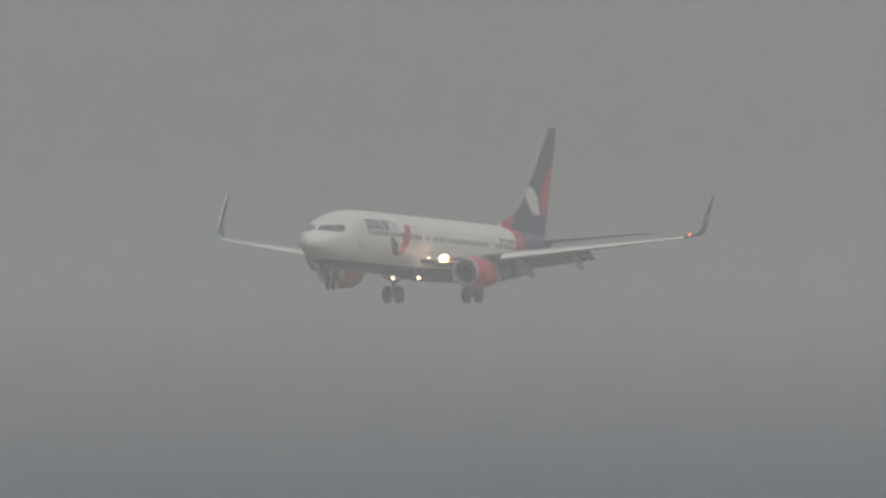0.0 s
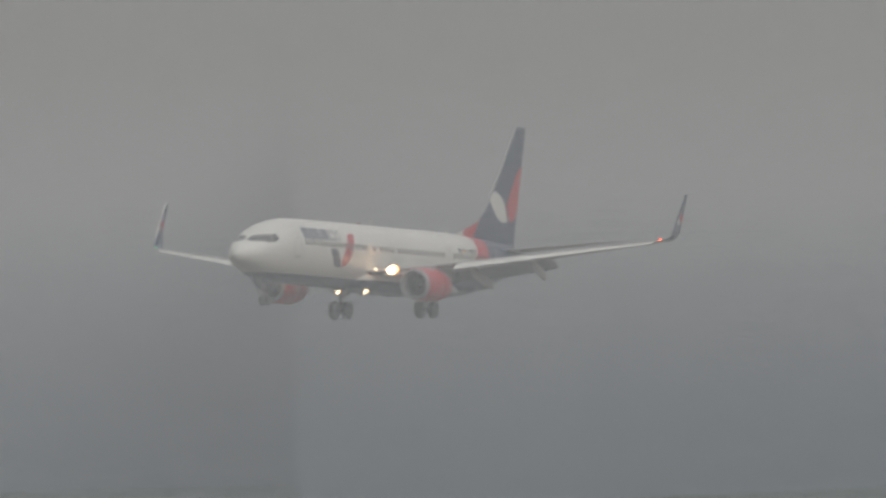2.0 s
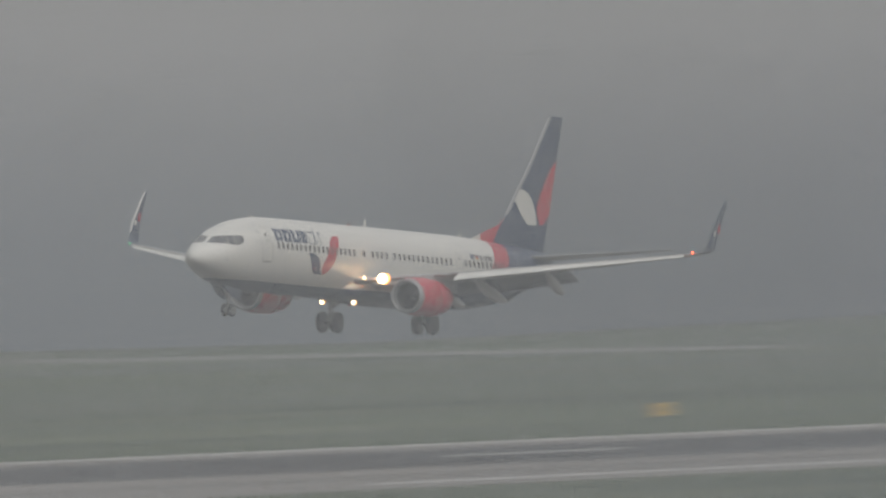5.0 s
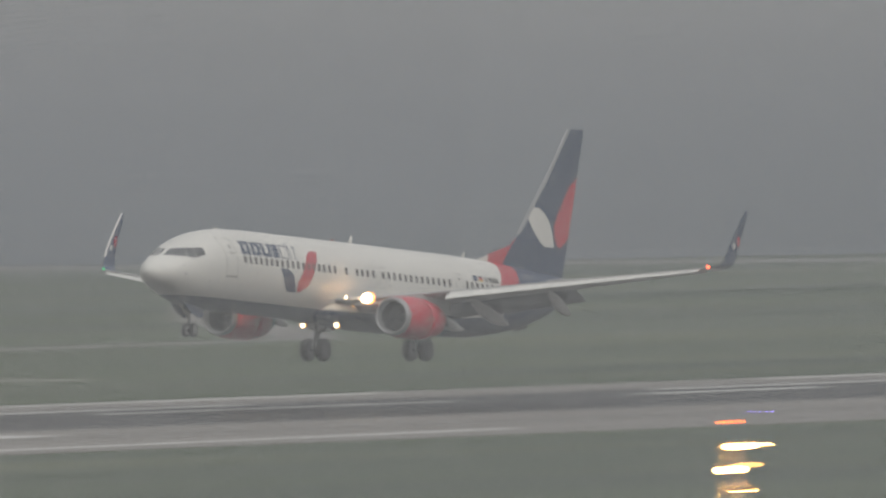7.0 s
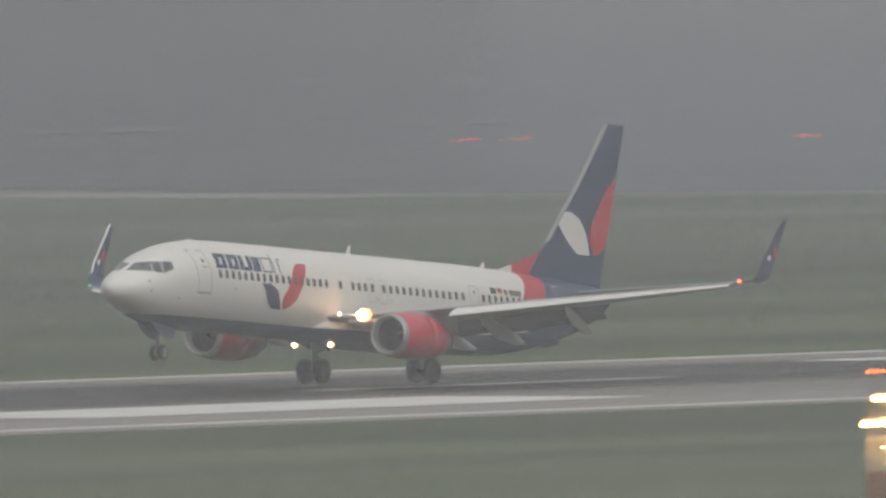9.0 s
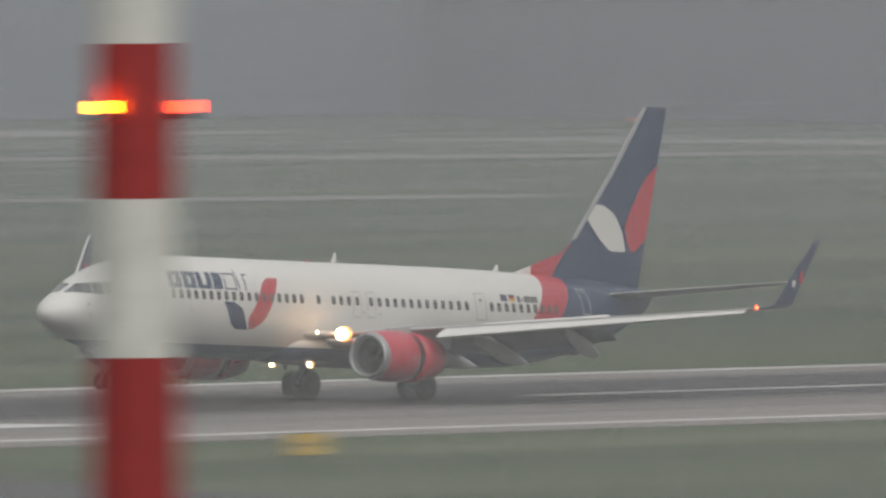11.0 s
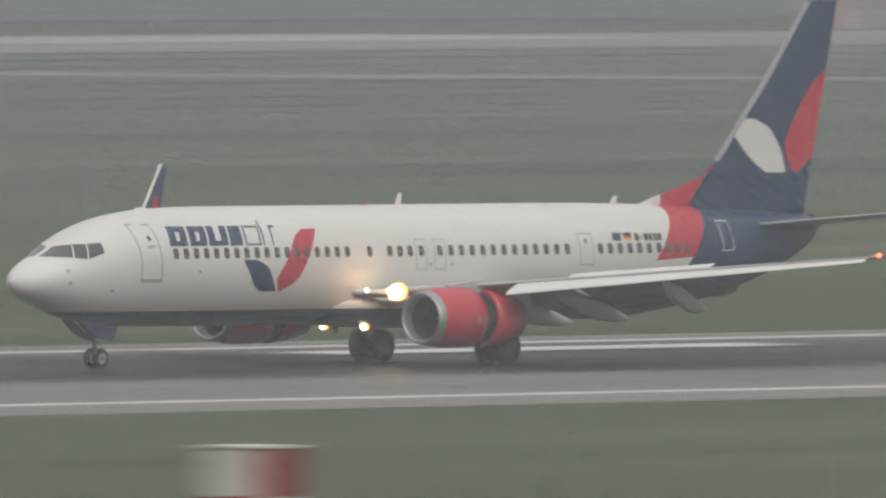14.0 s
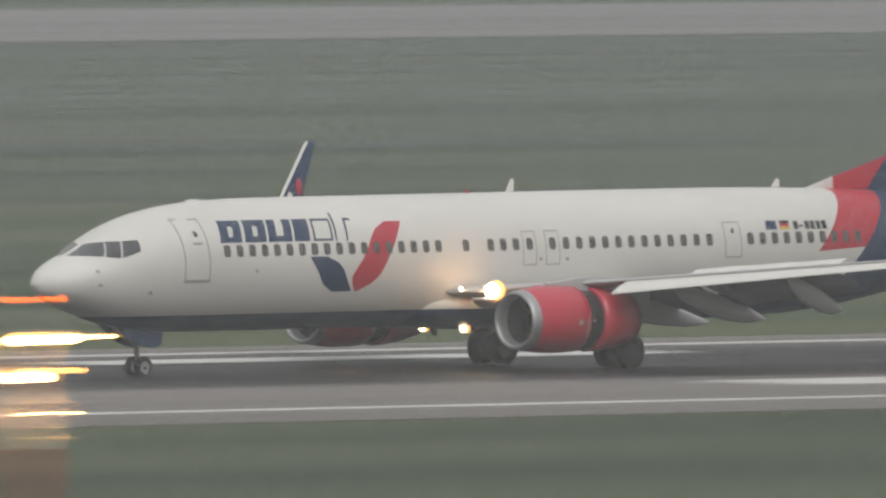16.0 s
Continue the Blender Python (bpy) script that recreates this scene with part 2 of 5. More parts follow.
black_paint = paint("black_paint", (0.02, 0.02, 0.022), 0.4)
mast_white = paint("mast_white", (0.66, 0.65, 0.62), 0.5, coat=0.1, scale=1.2, vary=0.2)
mast_red = paint("mast_red", (0.32, 0.022, 0.022), 0.5, coat=0.1, scale=1.2, vary=0.25)
galvanised = paint("galvanised", (0.34, 0.35, 0.36), 0.5, metal=0.5, coat=0, scale=3, vary=0.3)
sign_yellow = paint("sign_yellow", (0.78, 0.5, 0.04), 0.5, coat=0.1, vary=0.2)
concrete = paint("concrete", (0.36, 0.35, 0.33), 0.8, coat=0, scale=0.8, vary=0.3, bump=0.2)
line_white = paint("line_white", (0.72, 0.71, 0.68), 0.6, coat=0.1, scale=0.4, vary=0.35)
landing_glow = glow("landing_glow", (1.0, 0.72, 0.4), 22)
# Dim orange emission standing in for the halo round a lamp
halo_glow = glow("halo_glow", (1.0, 0.46, 0.13), 1.7)
gear_glow = glow("gear_glow", (1.0, 0.74, 0.45), 9)
nav_red_glow = glow("nav_red_glow", (1.0, 0.09, 0.03), 9)
sodium_glow = glow("sodium_glow", (1.0, 0.5, 0.14), 120)
dim_sodium_glow = glow("dim_sodium_glow", (1.0, 0.45, 0.11), 14)
white_glow = glow("white_glow", (1.0, 0.95, 0.85), 10)
warning_glow = glow("warning_glow", (1.0, 0.12, 0.004), 24)
mast_red_glow = glow("mast_red_glow", (1.0, 0.042, 0.012), 15)
amber_glow = glow("amber_glow", (1.0, 0.3, 0.01), 26)
far_red_glow = glow("far_red_glow", (1.0, 0.06, 0.05), 6)
blue_glow = glow("blue_glow", (0.25, 0.2, 1.0), 10)


def livery():
    """White hull, navy belly and tail, a slanting red band before the tail."""
    m, n, l, b = material("livery")
    co, sep = n.new("ShaderNodeTexCoord"), n.new("ShaderNodeSeparateXYZ")
    l.new(co.outputs["Object"], sep.inputs[0])
    x, z = sep.outputs["X"], sep.outputs["Z"]

    def maths(op, a, c, d=None):
        k = n.new("ShaderNodeMath")
        k.operation = op
        for i, v in enumerate((a, c, d)):
            if v is None:
                continue
            if isinstance(v, (int, float)):
                k.inputs[i].default_value = v
            else:
                l.new(v, k.inputs[i])
        return k.outputs[0]

    def choose(fac, a, c):
        k = n.new("ShaderNodeMix")
        k.data_type = "RGBA"
        l.new(fac, k.inputs["Factor"])
        for name, v in (("A", a), ("B", c)):
            if isinstance(v, tuple):
                k.inputs[name].default_value = (*v, 1)
            else:
                l.new(v, k.inputs[name])
        return k.outputs["Result"]

    rise = maths("MULTIPLY", maths("MAXIMUM", maths("SUBTRACT", x, 2.5), 0.0), 0.08)
    belly = maths("LESS_THAN", maths("SUBTRACT", z, rise), 1.93)
    edge_red = maths("MULTIPLY_ADD", z, 0.95, 30.72 - 21.25 - 3.52 * 0.95)
    edge_navy = maths("MULTIPLY_ADD", z, 0.9, 32.78 - 21.25 - 3.61 * 0.9)
    low = maths("MULTIPLY_ADD", x, 0.05, 3.46 - 0.05 * 10)
    red = maths("MULTIPLY", maths("GREATER_THAN", x, edge_red), maths("GREATER_THAN", z, low))
    navy = maths("MAXIMUM", belly, maths("GREATER_THAN", x, edge_navy))
    dirt = n.new("ShaderNodeTexNoise")
    dirt.inputs["Scale"].default_value, dirt.inputs["Detail"].default_value = 0.45, 7
    mp = n.new("ShaderNodeMapping")
    mp.inputs["Scale"].default_value = (0.35, 1, 1.6)
    l.new(co.outputs["Object"], mp.inputs[0])
    l.new(mp.outputs[0], dirt.inputs["Vector"])
    r = n.new("ShaderNodeMapRange")
    r.inputs["From Min"].default_value, r.inputs["From Max"].default_value = 0.3, 0.75
    r.inputs["To Min"].default_value, r.inputs["To Max"].default_value = 0.88, 1.04
    l.new(dirt.outputs["Fac"], r.inputs["Value"])
    colour = choose(navy, choose(red, WHITE, RED), NAVY)
    mul = n.new("ShaderNodeMix")
    mul.data_type, mul.blend_type = "RGBA", "MULTIPLY"
    mul.inputs["Factor"].default_value = 1
    l.new(colour, mul.inputs["A"])
    l.new(r.outputs[0], mul.inputs["B"])
    l.new(mul.outputs["Result"], b.inputs["Base Color"])
    b.inputs["Roughness"].default_value = 0.46
    b.inputs["Coat Weight"].default_value, b.inputs["Coat Roughness"].default_value = 0.22, 0.3
    return m


def ground_cover(name, low, high, rough, scale, stretch=(1, 1, 1), spots=None):
    """Grass or asphalt: broad patches, fine grain, a little relief and, for grass, paler dry spots."""
    m, n, l, b = material(name)
    co, mp = n.new("ShaderNodeTexCoord"), n.new("ShaderNodeMapping")
    mp.inputs["Scale"].default_value = stretch
    l.new(co.outputs["Object"], mp.inputs[0])
    a, c = n.new("ShaderNodeTexNoise"), n.new("ShaderNodeTexNoise")
    a.inputs["Scale"].default_value, a.inputs["Detail"].default_value = scale, 1.5
    c.inputs["Scale"].default_value, c.inputs["Detail"].default_value = scale * 40, 4
    l.new(mp.outputs[0], a.inputs["Vector"])
    l.new(co.outputs["Object"], c.inputs["Vector"])
    add = n.new("ShaderNodeMath")
    add.operation = "MULTIPLY_ADD"
    l.new(c.outputs["Fac"], add.inputs[0])
    add.inputs[1].default_value = 0.06
    l.new(a.outputs["Fac"], add.inputs[2])
    ramp = n.new("ShaderNodeValToRGB")
    ramp.color_ramp.elements[0].position, ramp.color_ramp.elements[0].color = 0.36, (*low, 1)
    ramp.color_ramp.elements[1].position, ramp.color_ramp.elements[1].color = 0.72, (*high, 1)
    l.new(add.outputs[0], ramp.inputs["Fac"])
    colour = ramp.outputs[0]
    if spots:
        # Paler dry streaks and patches
        mp2, d, k, mix = n.new("ShaderNodeMapping"), n.new("ShaderNodeTexNoise"), n.new("ShaderNodeMapRange"), n.new("ShaderNodeMix")
        mp2.inputs["Scale"].default_value = (0.009, 0.055, 1)
        l.new(co.outputs["Object"], mp2.inputs[0])
        l.new(mp2.outputs[0], d.inputs["Vector"])
        d.inputs["Scale"].default_value, d.inputs["Detail"].default_value = 1.0, 1
        k.inputs["From Min"].default_value, k.inputs["From Max"].default_value = 0.5, 0.72
        k.inputs["To Max"].default_value = 0.55
        l.new(d.outputs["Fac"], k.inputs["Value"])
        mix.data_type = "RGBA"
        l.new(k.outputs[0], mix.inputs["Factor"])
        l.new(colour, mix.inputs["A"])
        mix.inputs["B"].default_value = (*spots, 1)
        colour = mix.outputs["Result"]
    l.new(colour, b.inputs["Base Color"])
    b.inputs["Roughness"].default_value = rough
    b.inputs["Specular IOR Level"].default_value = 0.22
    bp = n.new("ShaderNodeBump")
    bp.inputs["Strength"].default_value, bp.inputs["Distance"].default_value = 0.12, 0.05
    l.new(c.outputs["Fac"], bp.inputs["Height"])
    l.new(bp.outputs[0], b.inputs["Normal"])
    return m


grass = ground_cover("grass", (0.025, 0.047, 0.017), (0.074, 0.102, 0.043), 0.8, 0.016, (0.3, 1.8, 1), (0.135, 0.145, 0.078))
asphalt = ground_cover("asphalt", (0.155, 0.142, 0.13), (0.24, 0.218, 0.2), 0.5, 0.05, (0.06, 1, 1))


def runway_cover():
    """Asphalt with streaky rubber along the wheel tracks, wet in patches."""
    m = ground_cover("runway_asphalt", (0.165, 0.15, 0.137), (0.255, 0.232, 0.213), 0.5, 0.05, (0.05, 1, 1))
    n, l = m.node_tree.nodes, m.node_tree.links
    b = n["Principled BSDF"]
    plain = b.inputs["Base Color"].links[0].from_socket
    co, sep, mp = n.new("ShaderNodeTexCoord"), n.new("ShaderNodeSeparateXYZ"), n.new("ShaderNodeMapping")
    l.new(co.outputs["Object"], sep.inputs[0])
    l.new(co.outputs["Object"], mp.inputs[0])
    mp.inputs["Scale"].default_value = (0.012, 0.35, 1)
    streak = n.new("ShaderNodeTexNoise")
    streak.inputs["Scale"].default_value, streak.inputs["Detail"].default_value = 1.0, 6
    l.new(mp.outputs[0], streak.inputs["Vector"])
    off, size, wob = (n.new("ShaderNodeMath") for _ in range(3))
    off.operation, size.operation, wob.operation = "SUBTRACT", "ABSOLUTE", "MULTIPLY_ADD"
    l.new(sep.outputs["Y"], off.inputs[0])
    off.inputs[1].default_value = 671.0
    l.new(off.outputs[0], size.inputs[0])
    l.new(streak.outputs["Fac"], wob.inputs[0])
    wob.inputs[1].default_value = 16
    l.new(size.outputs[0], wob.inputs[2])
    fade = n.new("ShaderNodeMapRange")
    fade.interpolation_type = "SMOOTHSTEP"
    fade.inputs["From Min"].default_value, fade.inputs["From Max"].default_value = 18.5, 26.5
    fade.inputs["To Min"].default_value, fade.inputs["To Max"].default_value = 0.97, 0.0
    l.new(wob.outputs[0], fade.inputs["Value"])
    mix = n.new("ShaderNodeMix")
    mix.data_type = "RGBA"
    l.new(fade.outputs[0], mix.inputs["Factor"])
    l.new(plain, mix.inputs["A"])
    mix.inputs["B"].default_value = (0.018, 0.018, 0.02, 1)
    l.new(mix.outputs["Result"], b.inputs["Base Color"])
    wet = n.new("ShaderNodeMapRange")
    wet.inputs["From Min"].default_value, wet.inputs["From Max"].default_value = 0.35, 0.65
    wet.inputs["To Min"].default_value, wet.inputs["To Max"].default_value = 0.42, 0.62
    l.new(streak.outputs["Fac"], wet.inputs["Value"])
    l.new(wet.outputs[0], b.inputs["Roughness"])
    b.inputs["Specular IOR Level"].default_value = 0.14
    return m


runway_asphalt = runway_cover()
rubbered = ground_cover("rubbered_asphalt", (0.03, 0.03, 0.033), (0.062, 0.06, 0.062), 0.6, 0.06, (0.05, 1.2, 1))
worn_concrete = ground_cover("worn_concrete", (0.2, 0.19, 0.18), (0.3, 0.285, 0.27), 0.65, 0.05, (0.08, 1, 1))
leaves = ground_cover("leaves", (0.024, 0.038, 0.026), (0.055, 0.074, 0.048), 0.8, 0.08)
hull_paint = livery()


# Tinted surface for the flat strips that imitate haze
def veil_stuff(name, colour):
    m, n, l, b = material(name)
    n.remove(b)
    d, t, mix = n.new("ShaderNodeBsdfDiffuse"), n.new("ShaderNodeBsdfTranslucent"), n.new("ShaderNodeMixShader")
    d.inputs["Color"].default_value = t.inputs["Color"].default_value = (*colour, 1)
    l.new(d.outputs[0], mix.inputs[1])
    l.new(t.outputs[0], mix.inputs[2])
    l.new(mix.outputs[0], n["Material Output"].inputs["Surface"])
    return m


# Haze tones put into the strip colours: pale, bluish, and darker low down
veil_white = veil_stuff("white_haze_veil", (0.634, 0.626, 0.648))
veil_blue = veil_stuff("blue_haze_veil", (0.585, 0.607, 0.672))
veil_dark = veil_stuff("dark_haze_veil", (0.31, 0.36, 0.425))


# ---- mesh helpers ----
def mesh_ob(name, verts, faces, mat, parent=None, label="", smooth=False):
    me = bpy.data.meshes.new(name)
    me.from_pydata([tuple(v) for v in verts], [], [tuple(f) for f in faces])
    me.materials.append(mat)
    if smooth:
        me.polygons.foreach_set("use_smooth", [True] * len(me.polygons))
    me.update()
    ob = new(name, me)
    if parent is not None:
        ob.parent = parent
    if label:
        tagged(ob, label)
    return ob


def part(name, bm, mat, parent, label="", smooth=False):
    """Links a bmesh as one mesh object under a thing or a part."""
    bmesh.ops.recalc_face_normals(bm, faces=bm.faces)
    me = bpy.data.meshes.new(name)
    bm.to_mesh(me)
    bm.free()
    me.materials.append(mat)
    if smooth:
        me.polygons.foreach_set("use_smooth", [True] * len(me.polygons))
    ob = new(name, me)
    if parent is not None:
        ob.parent = parent
    if label:
        tagged(ob, label)
    return ob


def thing(name, m, label, category, group="", kind=""):
    ob = new(name)
    ob.empty_display_size = 0.2
    ob.matrix_world = m
    return tagged(ob, label, category, group, kind)


def add_box(bm, x0, x1, y0, y1, z0, z1, bevel=0.0):
    made = bmesh.ops.create_cube(bm, size=1)["verts"]
    for v in made:
        v.co = ((x0 + x1) / 2 + v.co.x * (x1 - x0), (y0 + y1) / 2 + v.co.y * (y1 - y0), (z0 + z1) / 2 + v.co.z * (z1 - z0))
    if bevel:
        edges = list({e for v in made for e in v.link_edges})
        bmesh.ops.bevel(bm, geom=edges, offset=bevel, segments=2, affect="EDGES", profile=0.5)
    return bm


def box(x0, x1, y0, y1, z0, z1, bevel=0.0):
    return add_box(bmesh.new(), x0, x1, y0, y1, z0, z1, bevel)


def add_tube(bm, a, b, r0, r1=None, n=16, caps=True):
    """A round bar from a to b."""
    a, b = Vector(a), Vector(b)
    r1 = r0 if r1 is None else r1
    turn = (b - a).to_track_quat("Z", "Y").to_matrix()
    rings = []
    for centre, r in ((a, r0), (b, r1)):
        rings.append([bm.verts.new(centre + turn @ Vector((r * math.cos(2 * math.pi * i / n), r * math.sin(2 * math.pi * i / n), 0))) for i in range(n)])
    for i in range(n):
        bm.faces.new((rings[0][i], rings[0][(i + 1) % n], rings[1][(i + 1) % n], rings[1][i]))
    if caps:
        bm.faces.new(rings[0][::-1])
        bm.faces.new(rings[1])
    return bm


def tube(a, b, r0, r1=None, n=16):
    return add_tube(bmesh.new(), a, b, r0, r1, n)


def lathe(profile, centre, n=48, flat=1.0):
    """Turns (x, r) pairs round the x axis through centre."""
    bm = bmesh.new()
    cx, cy, cz = centre
    rings = []
    for x, r in profile:
        rings.append([bm.verts.new((cx + x, cy + r * math.sin(2 * math.pi * i / n), cz + r * math.cos(2 * math.pi * i / n) * (flat if math.cos(2 * math.pi * i / n) < 0 else 1))) for i in range(n)])
    for p, q in zip(rings, rings[1:]):
        for i in range(n):
            bm.faces.new((p[i], p[(i + 1) % n], q[(i + 1) % n], q[i]))
    return bm


def ball(centre, r, sub=2, squash=(1, 1, 1)):
    bm = bmesh.new()
    made = bmesh.ops.create_icosphere(bm, subdivisions=sub, radius=r)["verts"]
    for v in made:
        v.co = (centre[0] + v.co.x * squash[0], centre[1] + v.co.y * squash[1], centre[2] + v.co.z * squash[2])
    return bm


def loft(rings, closed=True):
    """Skins rings of equal count; caps the ends."""
    bm = bmesh.new()
    vs = [[bm.verts.new(p) for p in ring] for ring in rings]
    n = len(vs[0])
    for p, q in zip(vs, vs[1:]):
        for i in range(n if closed else n - 1):
            bm.faces.new((p[i], p[(i + 1) % n], q[(i + 1) % n], q[i]))
    if closed:
        bm.faces.new(vs[0][::-1])
        bm.faces.new(vs[-1])
    return bm


# ---- the airfield ----
RUNWAY_MID = 663.4


def slab(name, x0, x1, y0, y1, z, mat, label, depth=0.3):
    return tagged(part(name, box(x0, x1, y0, y1, z - depth, z), mat, None), label, name.split("_")[0], kind="structure")


def strip(name, points, width, z, mat, label):
    """A paved strip along a bent line, with thickness."""
    pts = [Vector((x, y, 0)) for x, y in points]
    rings = []
    for i, p in enumerate(pts):
        d = (pts[min(i + 1, len(pts) - 1)] - pts[max(i - 1, 0)]).normalized()
        side = Vector((-d.y, d.x, 0)) * width / 2
        rings.append([p - side + Vector((0, 0, z)), p + side + Vector((0, 0, z)), p + side + Vector((0, 0, z - 0.3)), p - side + Vector((0, 0, z - 0.3))])
    return tagged(part(name, loft(rings), mat, None), label, name.split("_")[0], kind="structure")


# One sheet of grass to the horizon
g_n = 40
g_x, g_y = np.linspace(-600, 4700, g_n), np.linspace(-600, 4700, g_n)
tagged(mesh_ob("ground", [(x, y, 0) for y in g_y for x in g_x], [(j * g_n + i, j * g_n + i + 1, (j + 1) * g_n + i + 1, (j + 1) * g_n + i) for j in range(g_n - 1) for i in range(g_n - 1)], grass), "flat wet airfield grass under rain haze", "ground", kind="structure")

slab("runway", 250, 2000, RUNWAY_MID - 37.5, RUNWAY_MID + 33, 0.03, runway_asphalt, "wet grey asphalt runway with dark rubber streaks")
exit_line = [(735, 625.85), (868, 625.85), (844, 612), (816, 574), (770, 505), (700, 420), (655, 420), (735, 520), (783, 582), (781, 603), (763, 612)]
bm = bmesh.new()
low = [bm.verts.new((x, y, -0.27)) for x, y in exit_line]
high = [bm.verts.new((x, y, 0.028)) for x, y in exit_line]
bm.faces.new(low[::-1])
bm.faces.new(high)
for i in range(len(low)):
    bm.faces.new((low[i], low[(i + 1) % len(low)], high[(i + 1) % len(low)], high[i]))
tagged(part("taxiway_exit", bm, rubbered, None), "dark asphalt taxiway leaving the runway", "taxiway", kind="structure")
strip("taxiway_far", [(600, 1362), (1300, 1366), (1700, 1378), (1930, 1372)], 62, 0.03, worn_concrete, "pale concrete taxiway beyond the runway")
strip("taxiway_curve", [(1600, 1352), (1680, 1305), (1740, 1248), (1800, 1196), (1850, 1155)], 26, 0.035, asphalt, "pale curving taxiway on the far grass")
strip("perimeter_track", [(1335, 1310), (1350, 1245), (1385, 1190), (1440, 1143), (1500, 1103), (1560, 1070)], 15, 0.028, worn_concrete, "pale narrow track bending over the far grass")
strip("worn_track", [(1340, 735), (1356, 775), (1385, 798), (1440, 800), (1490, 802), (1520, 820), (1570, 852), (1640, 890)], 4.5, 0.024, asphalt, "narrow pale track worn through the grass")
strip("drain_strip", [(925, 988), (960, 986), (1000, 981)], 3.5, 0.022, worn_concrete, "pale concrete drain cover in the grass")
strip("service_road", [(1880, 1300), (1812, 1100), (1835, 1040), (1865, 985), (1900, 930), (1940, 890)], 20, 0.02, worn_concrete, "narrow grey service road across the grass")
strip("taxiway_link", [(700, 1330), (1050, 1310), (1260, 1312), (1390, 1345)], 66, 0.025, asphalt, "grey asphalt turning area beside the far taxiway")


def marking(x0, x1, y0, y1):
    return tagged(part("runway_marking", box(x0, x1, y0, y1, 0.03, 0.048), line_white, None), "white painted runway marking, slightly worn", "marking", group="runway markings", kind="structure")


def edge_line(x0, x1, rows):
    """A painted line along the runway's edge, following its slight bend; rows give (x, y)."""
    xs, ys = zip(*rows)
    cut = [x0] + [x for x in xs if x0 < x < x1] + [x1]
    rings = []
    for x in cut:
        y = float(np.interp(x, xs, ys))
        rings.append([(x, y - 0.65, 0.03), (x, y + 0.65, 0.03), (x, y + 0.65, 0.048), (x, y - 0.65, 0.048)])
    return tagged(part("runway_marking", loft(rings), line_white, None), "white painted runway marking, slightly worn", "marking", group="runway markings", kind="structure")


NEAR_EDGE = ((250, 636.2), (600, 636.0), (800, 634.5), (960, 631.5), (1100, 629.5), (1200, 633.5), (1980, 634.5))
FAR_EDGE = ((250, 690.0), (760, 689.6), (850, 691.0), (1000, 694.0), (1150, 693.9), (1980, 693.9))
for rows, spans in ((NEAR_EDGE, ((250, 749), (857, 1196), (1330, 1980))), (FAR_EDGE, ((250, 1296), (1338, 1980)))):
    for x0, x1 in spans:
        edge_line(x0, x1, rows)
for x0, x1 in ((588, 612.5), (745, 769), (893, 912), (1160, 1179)):
    marking(x0, x1, 647.5, 653)
    marking(x0, x1, 680.5, 684)
marking(1032, 1077, 642.5, 653.5)
marking(1032, 1077, 677, 688)
marking(1184, 1203, 686, 689)
for x0, x1 in ((1292, 1312), (1268, 1272), (1236, 1266)):
    marking(x0, x1, 676, 677.6)
for x0, x1 in ((1200, 1262), (1306, 1345)):
    marking(x0, x1, 682.5, 684)
for x in range(970, 1180, 60):
    marking(x, x + 30, 666.8, 667.7)
for x in range(1420, 1960, 60):
    marking(x, x + 24, 672, 673.2)
for k in range(8):
    tagged(part("taxiway_marking", box(1430, 1545, 1380 + k * 4.2, 1381.4 + k * 4.2, 0.03, 0.05), line_white, None), "white stripe painted across the far taxiway", "marking", group="far taxiway stripes", kind="structure")


# ---- far woods ----
def woods(name, x0, x1, depth, count, tall, seed):
    rng = random.Random(seed)
    base = bmesh.new()
    bmesh.ops.create_icosphere(base, subdivisions=1, radius=1)
    bv = np.array([v.co[:] for v in base.verts])
    bf = np.array([[v.index for v in f.verts] for f in base.faces])
    base.free()
    verts, faces, k = [], [], 0
    for _ in range(count):
        u, back = rng.random(), rng.random()
        x, y = x0[0] + (x1[0] - x0[0]) * u, x0[1] + (x1[1] - x0[1]) * u
        if depth < 0:
            s = 1 - back * depth / math.hypot(x, y)
            x, y = x * s, y * s
        else:
            x, y = x - back * depth * 0.75, y - back * depth * 0.1 * rng.random()
        h = tall * rng.uniform(0.8, 1.0)
        for _ in range(5):
            r = rng.uniform(1.8, 4.2)
            z = rng.uniform(0.1, 1) * h - r * 0.5
            jig = np.array([[rng.uniform(0.75, 1.25)] for _ in bv])
            verts.append(bv * jig * (r, r, r * 1.2) + (x + rng.uniform(-4, 4), y + rng.uniform(-4, 4), max(z, r * 0.6)))
            faces.append(bf + k)
            k += len(bv)
    return tagged(mesh_ob(name, np.concatenate(verts), np.concatenate(faces), leaves), "dark mixed woodland along the field's far edge", "woods", kind="stuff")


woods("far_woods", (4350, 850), (1700, 3750), 900, 6500, 22.5, 5)
# The near edge of the woods, bending round the far taxiways
WOOD_EDGE = [(560, 1575), (1000, 1545), (1500, 1530), (1770, 1480), (2090, 1450), (1852, 1118), (1905, 1012), (2030, 966), (2215, 1003), (2320, 950), (2120, 868), (3000, 900), (3900, 930)]
for k, (a, b) in enumerate(zip(WOOD_EDGE, WOOD_EDGE[1:])):
    if a != (2320, 950):
        woods("woods_edge", (2170, 870) if a == (2120, 868) else a, b, -70, int(math.dist(a, b) * 1.1), 17.5, 20 + k)


